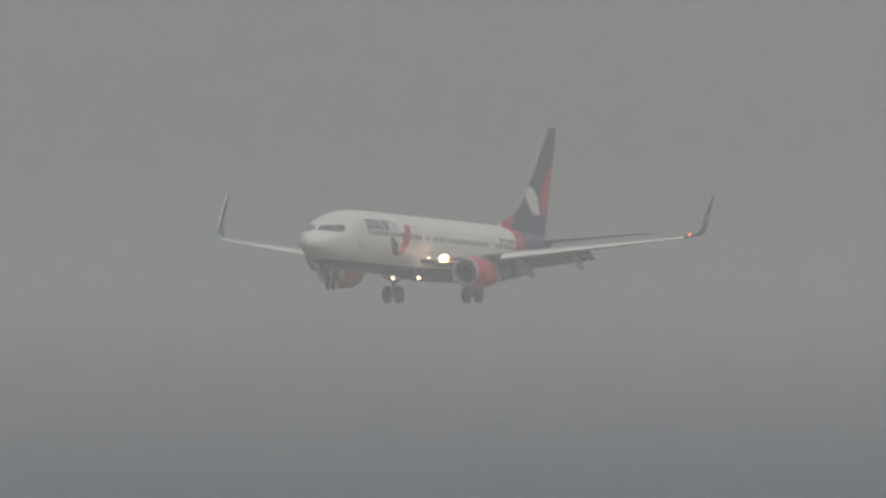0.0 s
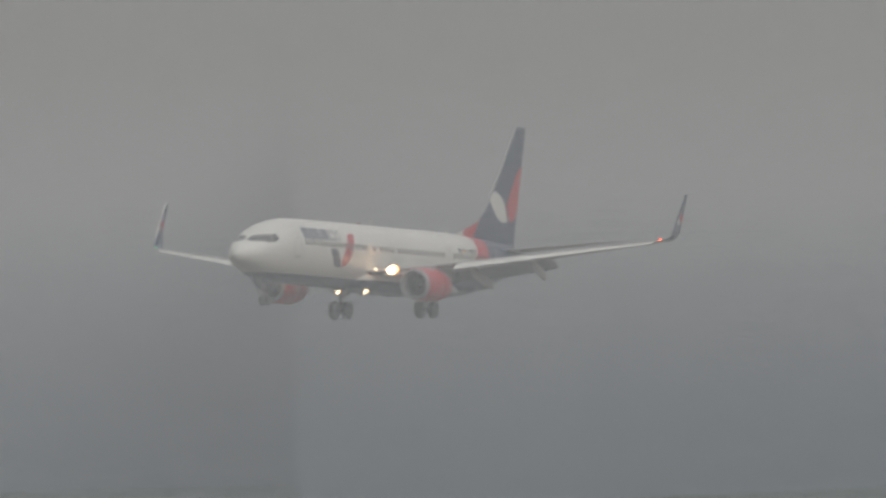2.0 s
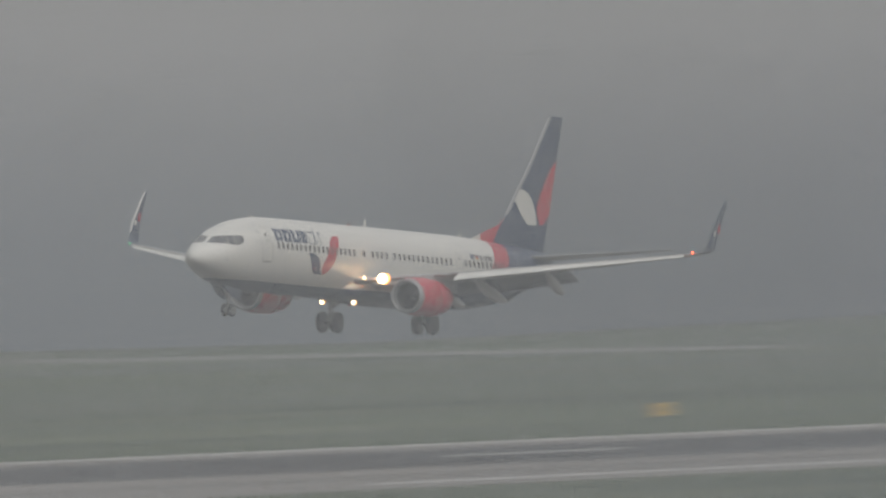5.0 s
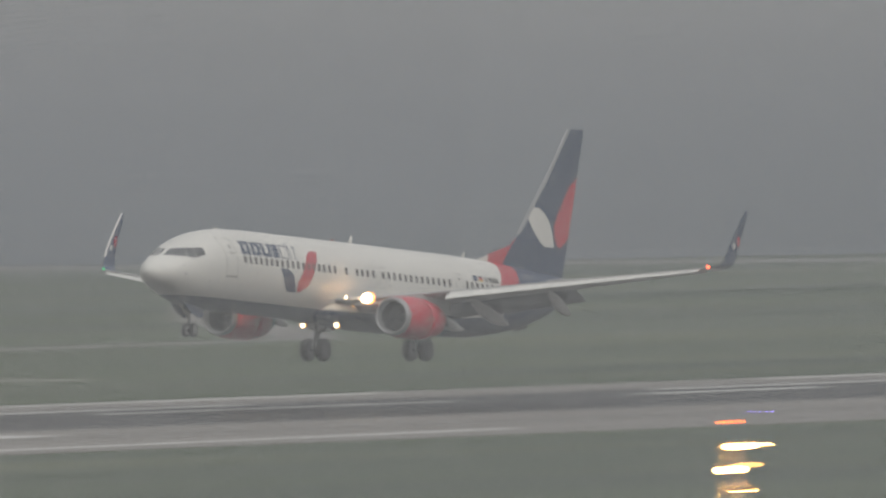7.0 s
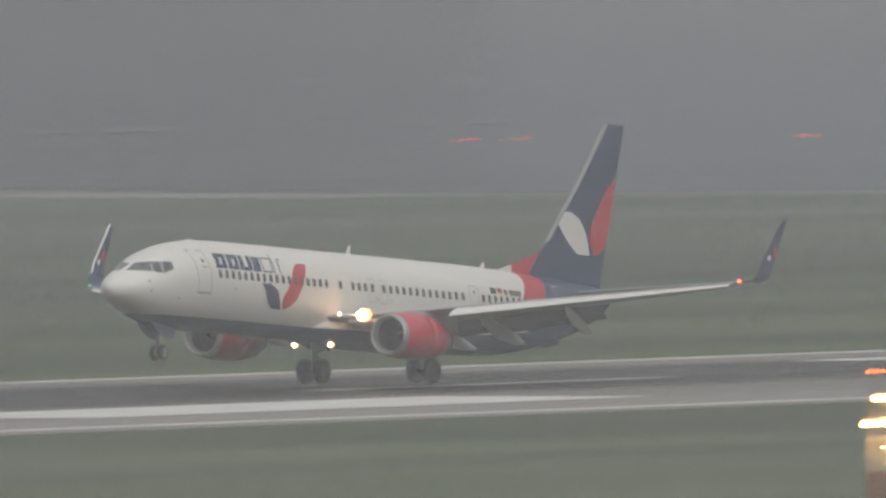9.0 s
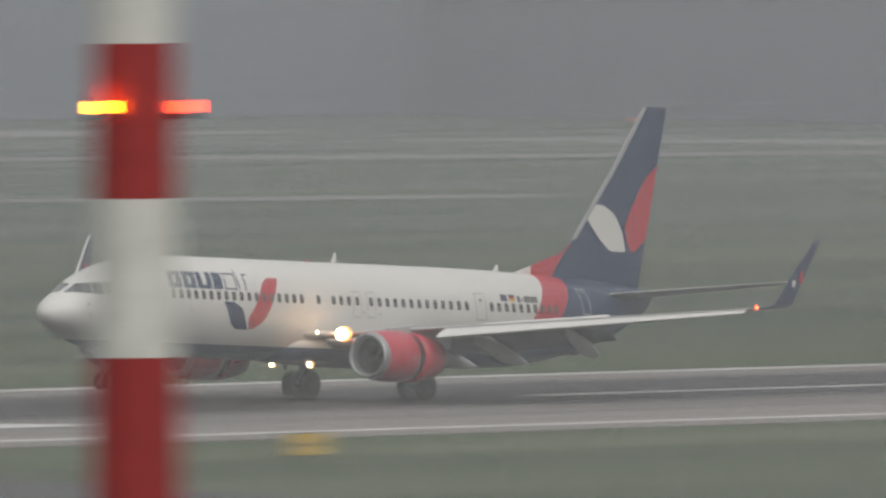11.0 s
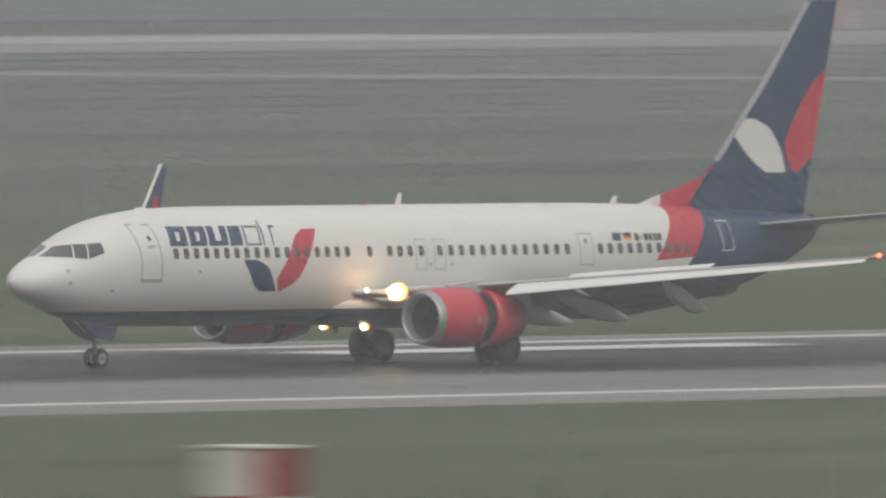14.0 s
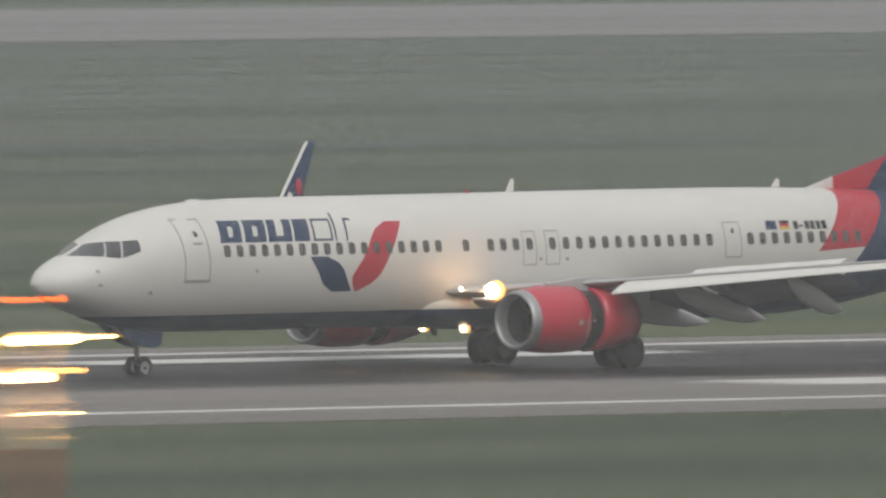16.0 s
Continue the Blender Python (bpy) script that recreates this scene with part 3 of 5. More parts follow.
# ---- rain haze imitated by upright sheets of flat strips, too thin to see singly ----
def haze_veil(a, b, step, c0, c1, full, top, mat=None, low=0.06):
    """A sheet of flat strips for haze between two points of the plan, dense up to the height full and thinning out to
    nothing at top.
    """
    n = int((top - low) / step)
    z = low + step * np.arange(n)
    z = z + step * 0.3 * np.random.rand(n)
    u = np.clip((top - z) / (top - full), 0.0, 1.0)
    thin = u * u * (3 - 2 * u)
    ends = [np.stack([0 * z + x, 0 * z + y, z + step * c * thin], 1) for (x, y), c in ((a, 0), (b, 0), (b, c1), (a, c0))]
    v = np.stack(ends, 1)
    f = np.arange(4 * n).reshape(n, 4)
    return tagged(mesh_ob("haze_veil", v.reshape(-1, 3), f, mat or veil_white), "upright sheet of fine flat strips imitating grey rain haze", "haze", group="rain haze", kind="stuff")


# Added veils before the woods: a pale sheet behind, a dark low one in front
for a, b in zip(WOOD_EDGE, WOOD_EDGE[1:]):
    haze_veil((a[0] * 0.987, a[1] * 0.987), (b[0] * 0.987, b[1] * 0.987), 0.014, 0.88, 0.88, 22, 40)
    haze_veil((a[0] * 0.984, a[1] * 0.984), (b[0] * 0.984, b[1] * 0.984), 0.00865, 0.94, 0.94, 0.1, 27, veil_dark)
haze_veil((178, 540), (621, 540), 0.0071, 0.116, 0.284, 54, 55)
haze_veil((523, 455), (1350, 455), 0.006, 0.284, 0.656, 49, 50)
# Dark veil added only to deepen the tone below the horizon
haze_veil((800, 452), (1350, 452), 0.0047, 0.0, 0.45, 9, 23.5, veil_dark)
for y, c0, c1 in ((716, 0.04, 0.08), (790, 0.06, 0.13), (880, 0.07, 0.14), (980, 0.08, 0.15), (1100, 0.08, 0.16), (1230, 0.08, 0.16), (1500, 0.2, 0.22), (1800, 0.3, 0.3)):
    haze_veil((300, y), (4300, y), 0.014, c0, c1, 6, 40, veil_blue)
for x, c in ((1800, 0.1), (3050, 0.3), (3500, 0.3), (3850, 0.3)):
    haze_veil((x, 717), (x, 2600), 0.02, c, c, 10, 60)


# ---- the airliner: stations are metres aft of the nose, the origin lies between the main wheels ----
AFT = 21.25
plane = thing("airliner", pose(1815.17, 670.04, 23.55, 0.11, 2.27, -2.43), "white twin-engined airliner with navy tail and red engines, wheels down", "airplane")

# Hull stations: x, top, bottom, half width, height of the widest line
HULL = np.array([
    (-0.20, 2.96, 2.92, 0.03, 2.94), (-0.10, 3.14, 2.70, 0.26, 2.93), (0.10, 3.35, 2.55, 0.48, 2.93), (0.40, 3.54, 2.41, 0.74, 2.95),
    (0.80, 3.71, 2.25, 0.98, 2.99), (1.43, 3.97, 2.02, 1.24, 3.07), (2.12, 4.38, 1.80, 1.45, 3.16), (3.04, 4.77, 1.59, 1.63, 3.28),
    (4.19, 5.08, 1.46, 1.77, 3.40), (5.34, 5.26, 1.41, 1.85, 3.47), (6.50, 5.36, 1.39, 1.88, 3.51), (8.80, 5.42, 1.39, 1.88, 3.52),
    (25.5, 5.42, 1.39, 1.88, 3.52), (28.0, 5.41, 1.40, 1.88, 3.52), (30.5, 5.37, 1.48, 1.84, 3.55),
    (33.0, 5.30, 1.74, 1.71, 3.62), (35.5, 5.20, 2.17, 1.45, 3.76), (37.8, 5.10, 2.76, 1.12, 4.0), (39.6, 5.00, 3.42, 0.78, 4.30),
    (40.6, 4.92, 3.95, 0.50, 4.45), (41.0, 4.80, 4.30, 0.28, 4.56)])


def smooth_at(x, column):
    """Cubic through the hull stations without overshoot."""
    xs, ys = HULL[:, 0], HULL[:, column]
    d = np.diff(ys) / np.diff(xs)
    m = np.concatenate([[d[0]], np.where(d[1:] * d[:-1] > 0, 2 * d[1:] * d[:-1] / (d[1:] + d[:-1] + 1e-12), 0), [d[-1]]])
    x = np.clip(x, xs[0], xs[-1])
    i = np.clip(np.searchsorted(xs, x) - 1, 0, len(xs) - 2)
    h = xs[i + 1] - xs[i]
    s = (x - xs[i]) / h
    return (2 * s**3 - 3 * s**2 + 1) * ys[i] + (s**3 - 2 * s**2 + s) * h * m[i] + (3 * s**2 - 2 * s**3) * ys[i + 1] + (s**3 - s**2) * h * m[i + 1]


def hull_side(x, z, out=0.012):
    """The hull's half width at station x and height z."""
    top, bottom, half, mid = (float(smooth_at(x, c)) for c in (1, 2, 3, 4))
    reach = (top - mid) if z > mid else (mid - bottom)
    k = max(1 - ((z - mid) / reach) ** 2, 0.0)
    return half * math.sqrt(k) + out


def fuselage():
    xs = np.unique(np.concatenate([np.linspace(-0.2, 6.5, 44), np.linspace(6.5, 26, 28), np.linspace(26, 41, 36)]))
    n = 80
    rings = []
    for x in xs:
        top, bottom, half, mid = (float(smooth_at(x, c)) for c in (1, 2, 3, 4))
        ring = []
        for i in range(n):
            a = 2 * math.pi * i / n
            up = math.cos(a)
            ring.append((x - AFT, half * math.sin(a), mid + up * ((top - mid) if up > 0 else (mid - bottom))))
        rings.append(ring)
    return part("fuselage", loft(rings), hull_paint, plane, smooth=True)


body = fuselage()


def patch(outline, side, rows=8, cols=1, out=0.012):
    """A skin piece laid on the hull: outline gives (x left, x right) at u in 0..1 and its height z."""
    bm = bmesh.new()
    grid = []
    for j in range(rows + 1):
        x0, x1, z = outline(j / rows)
        grid.append([bm.verts.new((x0 + (x1 - x0) * i / cols - AFT, side * hull_side(x0 + (x1 - x0) * i / cols, z, out), z)) for i in range(cols + 1)])
    for a, b in zip(grid, grid[1:]):
        for i in range(cols):
            bm.faces.new((a[i], a[i + 1], b[i + 1], b[i]))
    return bm


def curve(u, values):
    return float(np.interp(u, np.linspace(0, 1, len(values)), values))


# Cabin windows, alike on both sides
def cabin_window(x, z, side, parent):
    def edge(u):
        r = 0.132 * min(1.0, 0.62 + 2.6 * min(u, 1 - u))
        return x - r, x + r, z - 0.18 + 0.36 * u
    return part("cabin_window", patch(edge, side, 6, 1, 0.014), window_glass, parent)


WINDOW_X = [6.03 + 0.509 * i for i in range(18)] + [15.82, 16.85, 17.37, 17.89, 18.46, 19.41] + [19.98 + 0.546 * i for i in range(12)] + [27.71 + 0.515 * i for i in range(10)]
for side in (-1, 1):
    for x in WINDOW_X:
        cabin_window(x, 3.87, side, body)


def framed(name, x0, x1, z0, z1, side, mat, width=0.05, lean=0.0):
    """A door's outline: four bars that follow the hull."""
    bm = bmesh.new()
    rows = 10
    for a0, a1, b0, b1 in ((x0, x0 + width, z0, z1), (x1 - width, x1, z0, z1), (x0, x1, z0, z0 + width), (x0, x1, z1 - width, z1)):
        grid = []
        for j in range(rows + 1):
            z = b0 + (b1 - b0) * j / rows
            grid.append([bm.verts.new((x - AFT, side * hull_side(x, z, 0.016), z)) for x in (a0, a1)])
        for p, q in zip(grid, grid[1:]):
            bm.faces.new((p[0], p[1], q[1], q[0]))
    return part(name, bm, mat, body)


for side in (-1, 1):
    door = framed("cabin_door", 4.36, 5.34, 2.98, 4.86, side, outline_grey, 0.042)
    part("door_handle", patch(lambda u: (4.78, 5.12, 4.08 + 0.07 * u), side, 2, 1, 0.02), outline_grey, door)
    part("door_window", patch(lambda u: (4.9, 5.04, 4.32 + 0.16 * u), side, 3, 1, 0.02), window_glass, door)
    part("door_sill", patch(lambda u: (4.34, 5.36, 2.93 + 0.07 * u), side, 2, 2, 0.02), outline_grey, door)
    framed("exit_hatch", 18.17, 18.73, 3.22, 4.27, side, outline_grey, 0.03)
    framed("exit_hatch", 19.12, 19.7, 3.22, 4.27, side, outline_grey, 0.03)
    rear = framed("rear_exit", 26.62, 27.33, 3.3, 4.4, side, outline_grey, 0.035)
    part("door_window", patch(lambda u: (26.93, 27.05, 4.05 + 0.14 * u), side, 3, 1, 0.02), window_glass, rear)
    framed("rear_door", 34.45, 35.1, 3.72, 4.78, side, white_paint, 0.045)
    # Two leaf shapes of the emblem
    part("emblem_leaf", patch(lambda u: (curve(u, (11.36, 11.2, 11.16, 11.33, 11.52, 11.68, 11.84, 12.0, 12.22, 12.72)), curve(u, (11.45, 12.0, 12.28, 12.44, 12.58, 12.72, 12.88, 13.05, 13.22, 13.4)), 2.56 + 2.1 * u), side, 36, 4), red_paint, body, "red leaf of the painted emblem")
    part("emblem_leaf", patch(lambda u: (curve(u, (10.43, 10.02, 9.86, 9.72, 9.55, 9.39)), curve(u, (11.24, 11.06, 10.92, 10.8, 10.6, 10.08)), 2.56 + 1.08 * u), side, 24, 4), navy_paint, body, "navy leaf of the painted emblem")
    # The airline's name as plain blocks: four bold, three slim
    for x0, x1, top in ((5.84, 6.69, 4.78), (6.83, 7.68, 4.78), (7.78, 8.74, 4.78), (8.84, 9.46, 4.78)):
        part("name_block", patch(lambda u: (x0 + 0.16 * u, x0 + 0.33 + 0.16 * u, 4.12 + (top - 4.12) * u), side, 8), navy_paint, body)
        part("name_block", patch(lambda u: (x1 - 0.33 + 0.16 * u, x1 + 0.16 * u, 4.12 + (top - 4.12) * u), side, 8), navy_paint, body)
        part("name_block", patch(lambda u: (x0 + 0.1, x1, 4.12 + 0.17 * u), side, 3, 2, 0.014), navy_paint, body)
        if x0 < 7.7:
            part("name_block", patch(lambda u: (x0 + 0.14, x1 + 0.14, 4.6 + 0.18 * u), side, 3, 2, 0.014), navy_paint, body)
    for x0, x1, top in ((9.62, 10.34, 4.78), (10.52, 10.6, 4.95), (10.96, 11.02, 4.78)):
        part("name_block", patch(lambda u: (x0 + 0.12 * u, x0 + 0.07 + 0.12 * u, 4.12 + (top - 4.12) * u), side, 8), navy_paint, body)
        if x1 - x0 > 0.3:
            part("name_block", patch(lambda u: (x1 + 0.12 * u, x1 + 0.07 + 0.12 * u, 4.12 + (top - 4.12) * u), side, 8), navy_paint, body)
            part("name_block", patch(lambda u: (x0 + 0.12, x1 + 0.15, 4.72 + 0.06 * u), side, 2, 2, 0.014), navy_paint, body)
            part("name_block", patch(lambda u: (x0, x1 + 0.05, 4.12 + 0.06 * u), side, 2, 2, 0.014), navy_paint, body)
        if x0 > 10.8:
            part("name_block", patch(lambda u: (x0 + 0.12, x0 + 0.42, 4.71 + 0.07 * u), side, 2, 2, 0.014), navy_paint, body)
    # Two flags and the registration as bars
    part("flag", patch(lambda u: (28.44 + 0.03 * u, 28.9 + 0.03 * u, 4.13 + 0.27 * u), side, 4), navy_paint, body, "blue flag")
    flag = part("flag", patch(lambda u: (29.06, 29.46, 4.31 + 0.09 * u), side, 2), black_paint, body, "black, red and gold flag")
    part("stripe", patch(lambda u: (29.05, 29.45, 4.22 + 0.09 * u), side, 2), red_paint, flag)
    part("stripe", patch(lambda u: (29.04, 29.44, 4.13 + 0.09 * u), side, 2), gold_paint, flag)
    for i, w in enumerate((0.19, 0.14, 0.19, 0.17, 0.18, 0.19)):
        x = 29.64 + 0.245 * i
        part("registration_bar", patch(lambda u: (x, x + w, (4.12 if i != 1 else 4.2) + (0.25 if i != 1 else 0.06) * u), side, 4), dark_metal, body)
    # Windscreen and side windows of the flight deck
    for low0, low1, high1, high0 in (((0.92, 3.8), (1.73, 3.77), (2.03, 4.2), (1.48, 4.1)), ((1.77, 3.76), (2.17, 3.71), (2.41, 4.21), (2.06, 4.21)), ((2.22, 3.71), (2.88, 3.92), (2.94, 4.25), (2.46, 4.22))):
        bm, grid, k = bmesh.new(), [], 8
        for i in range(k + 1):
            lo, hi = Vector(low0).lerp(Vector(low1), i / k), Vector(high0).lerp(Vector(high1), i / k)
            line = []
            for j in range(k + 1):
                q = lo.lerp(hi, j / k)
                z = min(q[1], float(smooth_at(q[0], 1)) - 0.003)
                line.append(bm.verts.new((q[0] - AFT, side * hull_side(q[0], z, 0.016), z + 0.004)))
            grid.append(line)
        for a, b in zip(grid, grid[1:]):
            for j in range(k):
                bm.faces.new((a[j], a[j + 1], b[j + 1], b[j]))
        part("cockpit_window", bm, cockpit_glass, body)
    # Probes and vents on the nose
    for x, z in ((1.3, 3.28), (1.35, 2.86), (3.1, 2.6), (7.15, 3.2), (18.84, 3.36), (19.94, 3.34)):
        part("vent", patch(lambda u: (x, x + 0.12, z + 0.1 * u), side, 2, 1, 0.02), outline_grey, body)

# Blade aerials and beacon on the crown
for x, h in ((19.15, 0.42), (30.3, 0.24)):
    part("aerial", loft([[(x - AFT, -0.02, 5.38), (x + 0.34 - AFT, -0.02, 5.38), (x + 0.34 - AFT, 0.02, 5.38), (x - AFT, 0.02, 5.38)], [(x + 0.22 - AFT, -0.01, 5.4 + h), (x + 0.36 - AFT, -0.01, 5.4 + h), (x + 0.36 - AFT, 0.01, 5.4 + h), (x + 0.22 - AFT, 0.01, 5.4 + h)]]), white_paint, body, "white blade aerial")
part("beacon", ball((17.55 - AFT, 0, 5.43), 0.1, 2, (1.2, 1, 1)), beacon_glass, body, "red glass beacon on the crown")
part("beacon", ball((17.9 - AFT, 0, 1.2), 0.1, 2, (1.2, 1, 1)), beacon_glass, plane, "red glass beacon under the belly")
part("dome", ball((6.3 - AFT, 0, 5.34), 0.16, 2, (2.2, 0.8, 0.5)), white_paint, body)
part("drain_mast", loft([[(15.9 - AFT, -0.03, 1.45), (16.25 - AFT, -0.03, 1.45), (16.25 - AFT, 0.03, 1.45), (15.9 - AFT, 0.03, 1.45)], [(16.15 - AFT, -0.02, 1.08), (16.3 - AFT, -0.02, 1.08), (16.3 - AFT, 0.02, 1.08), (16.15 - AFT, 0.02, 1.08)]]), dark_metal, body)

# Fairing where the wing meets the belly
rings = []
for x, w, low in ((13.6, 0.5, 1.42), (14.6, 1.35, 1.36), (16.5, 1.95, 1.27), (20.0, 2.05, 1.2), (23.0, 1.85, 1.22), (25.0, 1.2, 1.3), (26.4, 0.4, 1.42)):
    rings.append([(x - AFT, w * math.sin(a), 2.1 + (2.1 - low) * math.cos(a) * (1 if math.cos(a) < 0 else 0.55)) for a in (2 * math.pi * i / 32 for i in range(32))])
part("wing_fairing", loft(rings), hull_paint, plane, smooth=True)


# Wings
def section(x, y, z, chord, thick, twist=0.0, n=12):
    """A closed wing section with its nose at x."""
    ring = []
    for i in range(2 * n):
        a = math.pi * i / n
        u = 0.5 + 0.5 * math.cos(a)
        t = thick * chord * 2.6 * (0.2969 * math.sqrt(u) - 0.126 * u - 0.3516 * u**2 + 0.2843 * u**3 - 0.1015 * u**4)
        ring.append((x + u * chord - AFT, y, z + (t if i < n else -t * 0.8) - u * chord * twist))
    return ring


def wing_line(y):
    """Leading edge x, chord and height of the wing at span y."""
    lead = float(np.interp(y, (1.6, 3.2, 5.0, 17.0), (14.9, 16.35, 17.75, 24.72)))
    trail = float(np.interp(y, (1.6, 5.3, 17.0), (22.5, 22.9, 26.15)))
    return lead, trail - lead, 2.42 + (y - 1.6) * 0.105


def span_piece(y0, y1, fore, aft, drop, angle, thick, mat, name, parent, side, steps=6):
    """A flap or slat along the wing between two spans; fore and aft are fractions of the chord."""
    rings = []
    for i in range(steps + 1):
        y = y0 + (y1 - y0) * i / steps
        lead, chord, z = wing_line(y)
        x, c = lead + fore * chord, (aft - fore) * chord
        rings.append([(p[0], side * p[1], p[2]) for p in section(x, y, z - drop, c, thick, math.tan(angle), 8)])
    return part(name, loft(rings), mat, parent, smooth=True)


spoilers, wings, winglets, legs = [], [], [], []
for side in (-1, 1):
    rings = []
    for y in (1.2, 2.4, 3.2, 4.2, 5.3, 7, 9, 11, 13, 15, 16.4, 17.0):
        lead, chord, z = wing_line(max(y, 1.6))
        rings.append([(p[0], side * p[1], p[2]) for p in section(lead, y, z, chord, 0.125 if y < 5 else 0.105, 0.035)])
    wing = part("wing", loft(rings), wing_grey, plane, smooth=True)
    wings.append((wing, side))
    # Blended winglet sweeping up from the tip
    rings = []
    for u in np.linspace(0, 1, 12):
        bend = min(u / 0.45, 1.0)
        y = 17.0 + 0.55 * math.sin(bend * math.pi / 2 * 0.86) + 0.4 * max(u - 0.3, 0) / 0.7
        z = 4.03 + 0.5 * (1 - math.cos(bend * math.pi / 2)) + 2.3 * max(u - 0.28, 0) / 0.72
        x = 24.72 + 2.5 * u**1.05
        chord = 1.45 - 1.05 * u
        lean = math.radians(78) * bend
        ring = []
        for p in section(x, 0, 0, chord, 0.08, 0, 8):
            ring.append((p[0], side * (y - p[2] * math.sin(lean)), z + p[2] * math.cos(lean)))
        rings.append(ring)
    winglets.append((part("winglet", loft(rings), navy_paint, wing, "navy blended winglet", smooth=True), side))
    tip = [[Vector(p) for p in ring] for ring in rings]
    if side > 0:
        edge = []
        for ring in tip[4:]:
            nose = ring[8]
            aft = (ring[0] - nose).normalized()
            edge.append([nose - aft * 0.02, nose + aft * 0.08 + Vector((0, 0.05, 0)), nose + aft * 0.08 - Vector((0, 0.05, 0))])
        winglets.append((part("winglet_edge", loft(edge), white_paint, wing, "white leading edge of the winglet"), side))
    for k, mat, name, size in ((5, white_paint, "winglet_dot", 0.15), (6, red_paint, "winglet_leaf", 0.17)):
        ring = tip[k]
        centre = ring[8].lerp(ring[0], 0.45 if k == 5 else 0.72)
        winglets.append((part(name, ball(centre, size, 3, (0.8, 0.42, 1.2) if k == 5 else (0.75, 0.4, 1.9)), mat, wing), side))
    # The slats hang forward with their noses low
    rings = []
    for y in np.linspace(6.2, 16.6, 14):
        lead, chord, z = wing_line(float(y))
        rings.append([(p[0], side * p[1], p[2]) for p in section(lead - 0.13 * chord, float(y), z - 0.075 * chord - 0.06, 0.19 * chord, 0.3, -0.52, 8)])
    part("slat", loft(rings), white_paint, wing, "white slat along the leading edge")
    span_piece(2.5, 4.1, -0.035, 0.05, 0.26, 0.5, 0.6, white_paint, "krueger_flap", wing, side, 4)
    for y0, y1, k in ((2.0, 5.5, 0.74), (5.8, 10.2, 1.0)):
        span_piece(y0, y1, 0.80, 0.80 + 0.22 * k, 0.17, 0.38, 0.15, shaded_flap_grey, "flap", wing, side)
        span_piece(y0, y1, 0.80 + 0.195 * k, 0.80 + 0.325 * k, 0.4, 0.6, 0.16, shaded_flap_grey, "flap", wing, side)
    span_piece(11.2, 16.2, 0.78, 1.03, 0.02, 0.03, 0.1, wing_grey, "aileron", wing, side)
    for y, reach, low in ((3.66, 24.3, 1.42), (6.12, 24.36, 1.6), (9.57, 24.36, 1.98)):
        lead, chord, z = wing_line(y)
        a, b = Vector((lead + chord * 0.45 - AFT, side * y, z - 0.32)), Vector((reach - AFT, side * y, low))
        bm = bmesh.new()
        rings = []
        for u, r in ((0, 0.02), (0.1, 0.12), (0.3, 0.18), (0.55, 0.19), (0.8, 0.13), (0.93, 0.06), (1, 0.01)):
            c = a.lerp(b, u) + Vector((0, 0, -0.1 * math.sin(u * math.pi)))
            rings.append([bm.verts.new(c + Vector((0, r * math.sin(t), 1.9 * r * math.cos(t)))) for t in (2 * math.pi * i / 12 for i in range(12))])
        for p, q in zip(rings, rings[1:]):
            for i in range(12):
                bm.faces.new((p[i], p[(i + 1) % 12], q[(i + 1) % 12], q[i]))
        part("flap_fairing", bm, wing_grey, wing, smooth=True)
    # Ground spoilers: built about their own hinges so that they can rise
    for y0, y1 in ((5.9, 7.5), (7.52, 9.1), (9.12, 10.7)):
        (l0, c0, z0), (l1, c1, z1) = wing_line(y0), wing_line(y1)
        h0, h1 = Vector((l0 + c0 * 0.62 - AFT, side * y0, z0 + 0.16 - 0.02 * c0)), Vector((l1 + c1 * 0.62 - AFT, side * y1, z1 + 0.15 - 0.02 * c1))
        mid, bm = (h0 + h1) / 2, bmesh.new()
        deep = 0.11 * (c0 + c1) / 2
        quad = [h0 - mid, h1 - mid, h1 - mid + Vector((deep, 0, -0.05)), h0 - mid + Vector((deep, 0, -0.05))]
        lo, hi = [bm.verts.new(p) for p in quad], [bm.verts.new(p + Vector((0, 0, 0.03))) for p in quad]
        bm.faces.new(lo[::-1])
        bm.faces.new(hi)
        for i in range(4):
            bm.faces.new((lo[i], lo[(i + 1) % 4], hi[(i + 1) % 4], hi[i]))
        sp = part("spoiler", bm, white_paint, wing, "white spoiler panel on the wing")
        sp.matrix_basis = Matrix.Translation(mid)
        spoilers.append((sp, mid, ((h1 - h0) * side).normalized()))
    # Lamps in the wing root and at the tip
    # Emitting shell imitates the lamp's halo; the lamp is oversized for bloom
    part("lamp_halo", ball((16.02 - AFT, side * 3.02, 2.53), 0.38, 3, (0.3, 1, 0.82)), halo_glow, wing, "warm orange shell imitating the glow round the landing lamp")
    part("landing_lamp", ball((15.82 - AFT, side * 3.02, 2.53), 0.29, 3, (0.4, 1, 0.82)), landing_glow, wing, "bright warm landing lamp")
    part("lamp_glass", ball((15.35 - AFT, side * 2.15, 2.56), 0.07, 2), gear_glow, wing)
    part("navigation_lamp", ball((24.72 - AFT, side * 16.95, 4.06), 0.08, 2), nav_red_glow if side < 0 else glow("nav_green_glow", (0.1, 1.0, 0.4), 0.1), wing, "red navigation lamp" if side < 0 else "green navigation lamp")
    belly_lamp = part("belly_lamp", ball((16.56 - AFT, side * 0.935, 1.29), 0.115, 2), gear_glow, plane, "lit landing lamp under the belly")
    # Smaller emitting shell for the belly lamp's halo
    part("lamp_halo", ball((16.7 - AFT, side * 0.935, 1.29), 0.135, 2, (0.8, 1, 1)), halo_glow, belly_lamp)
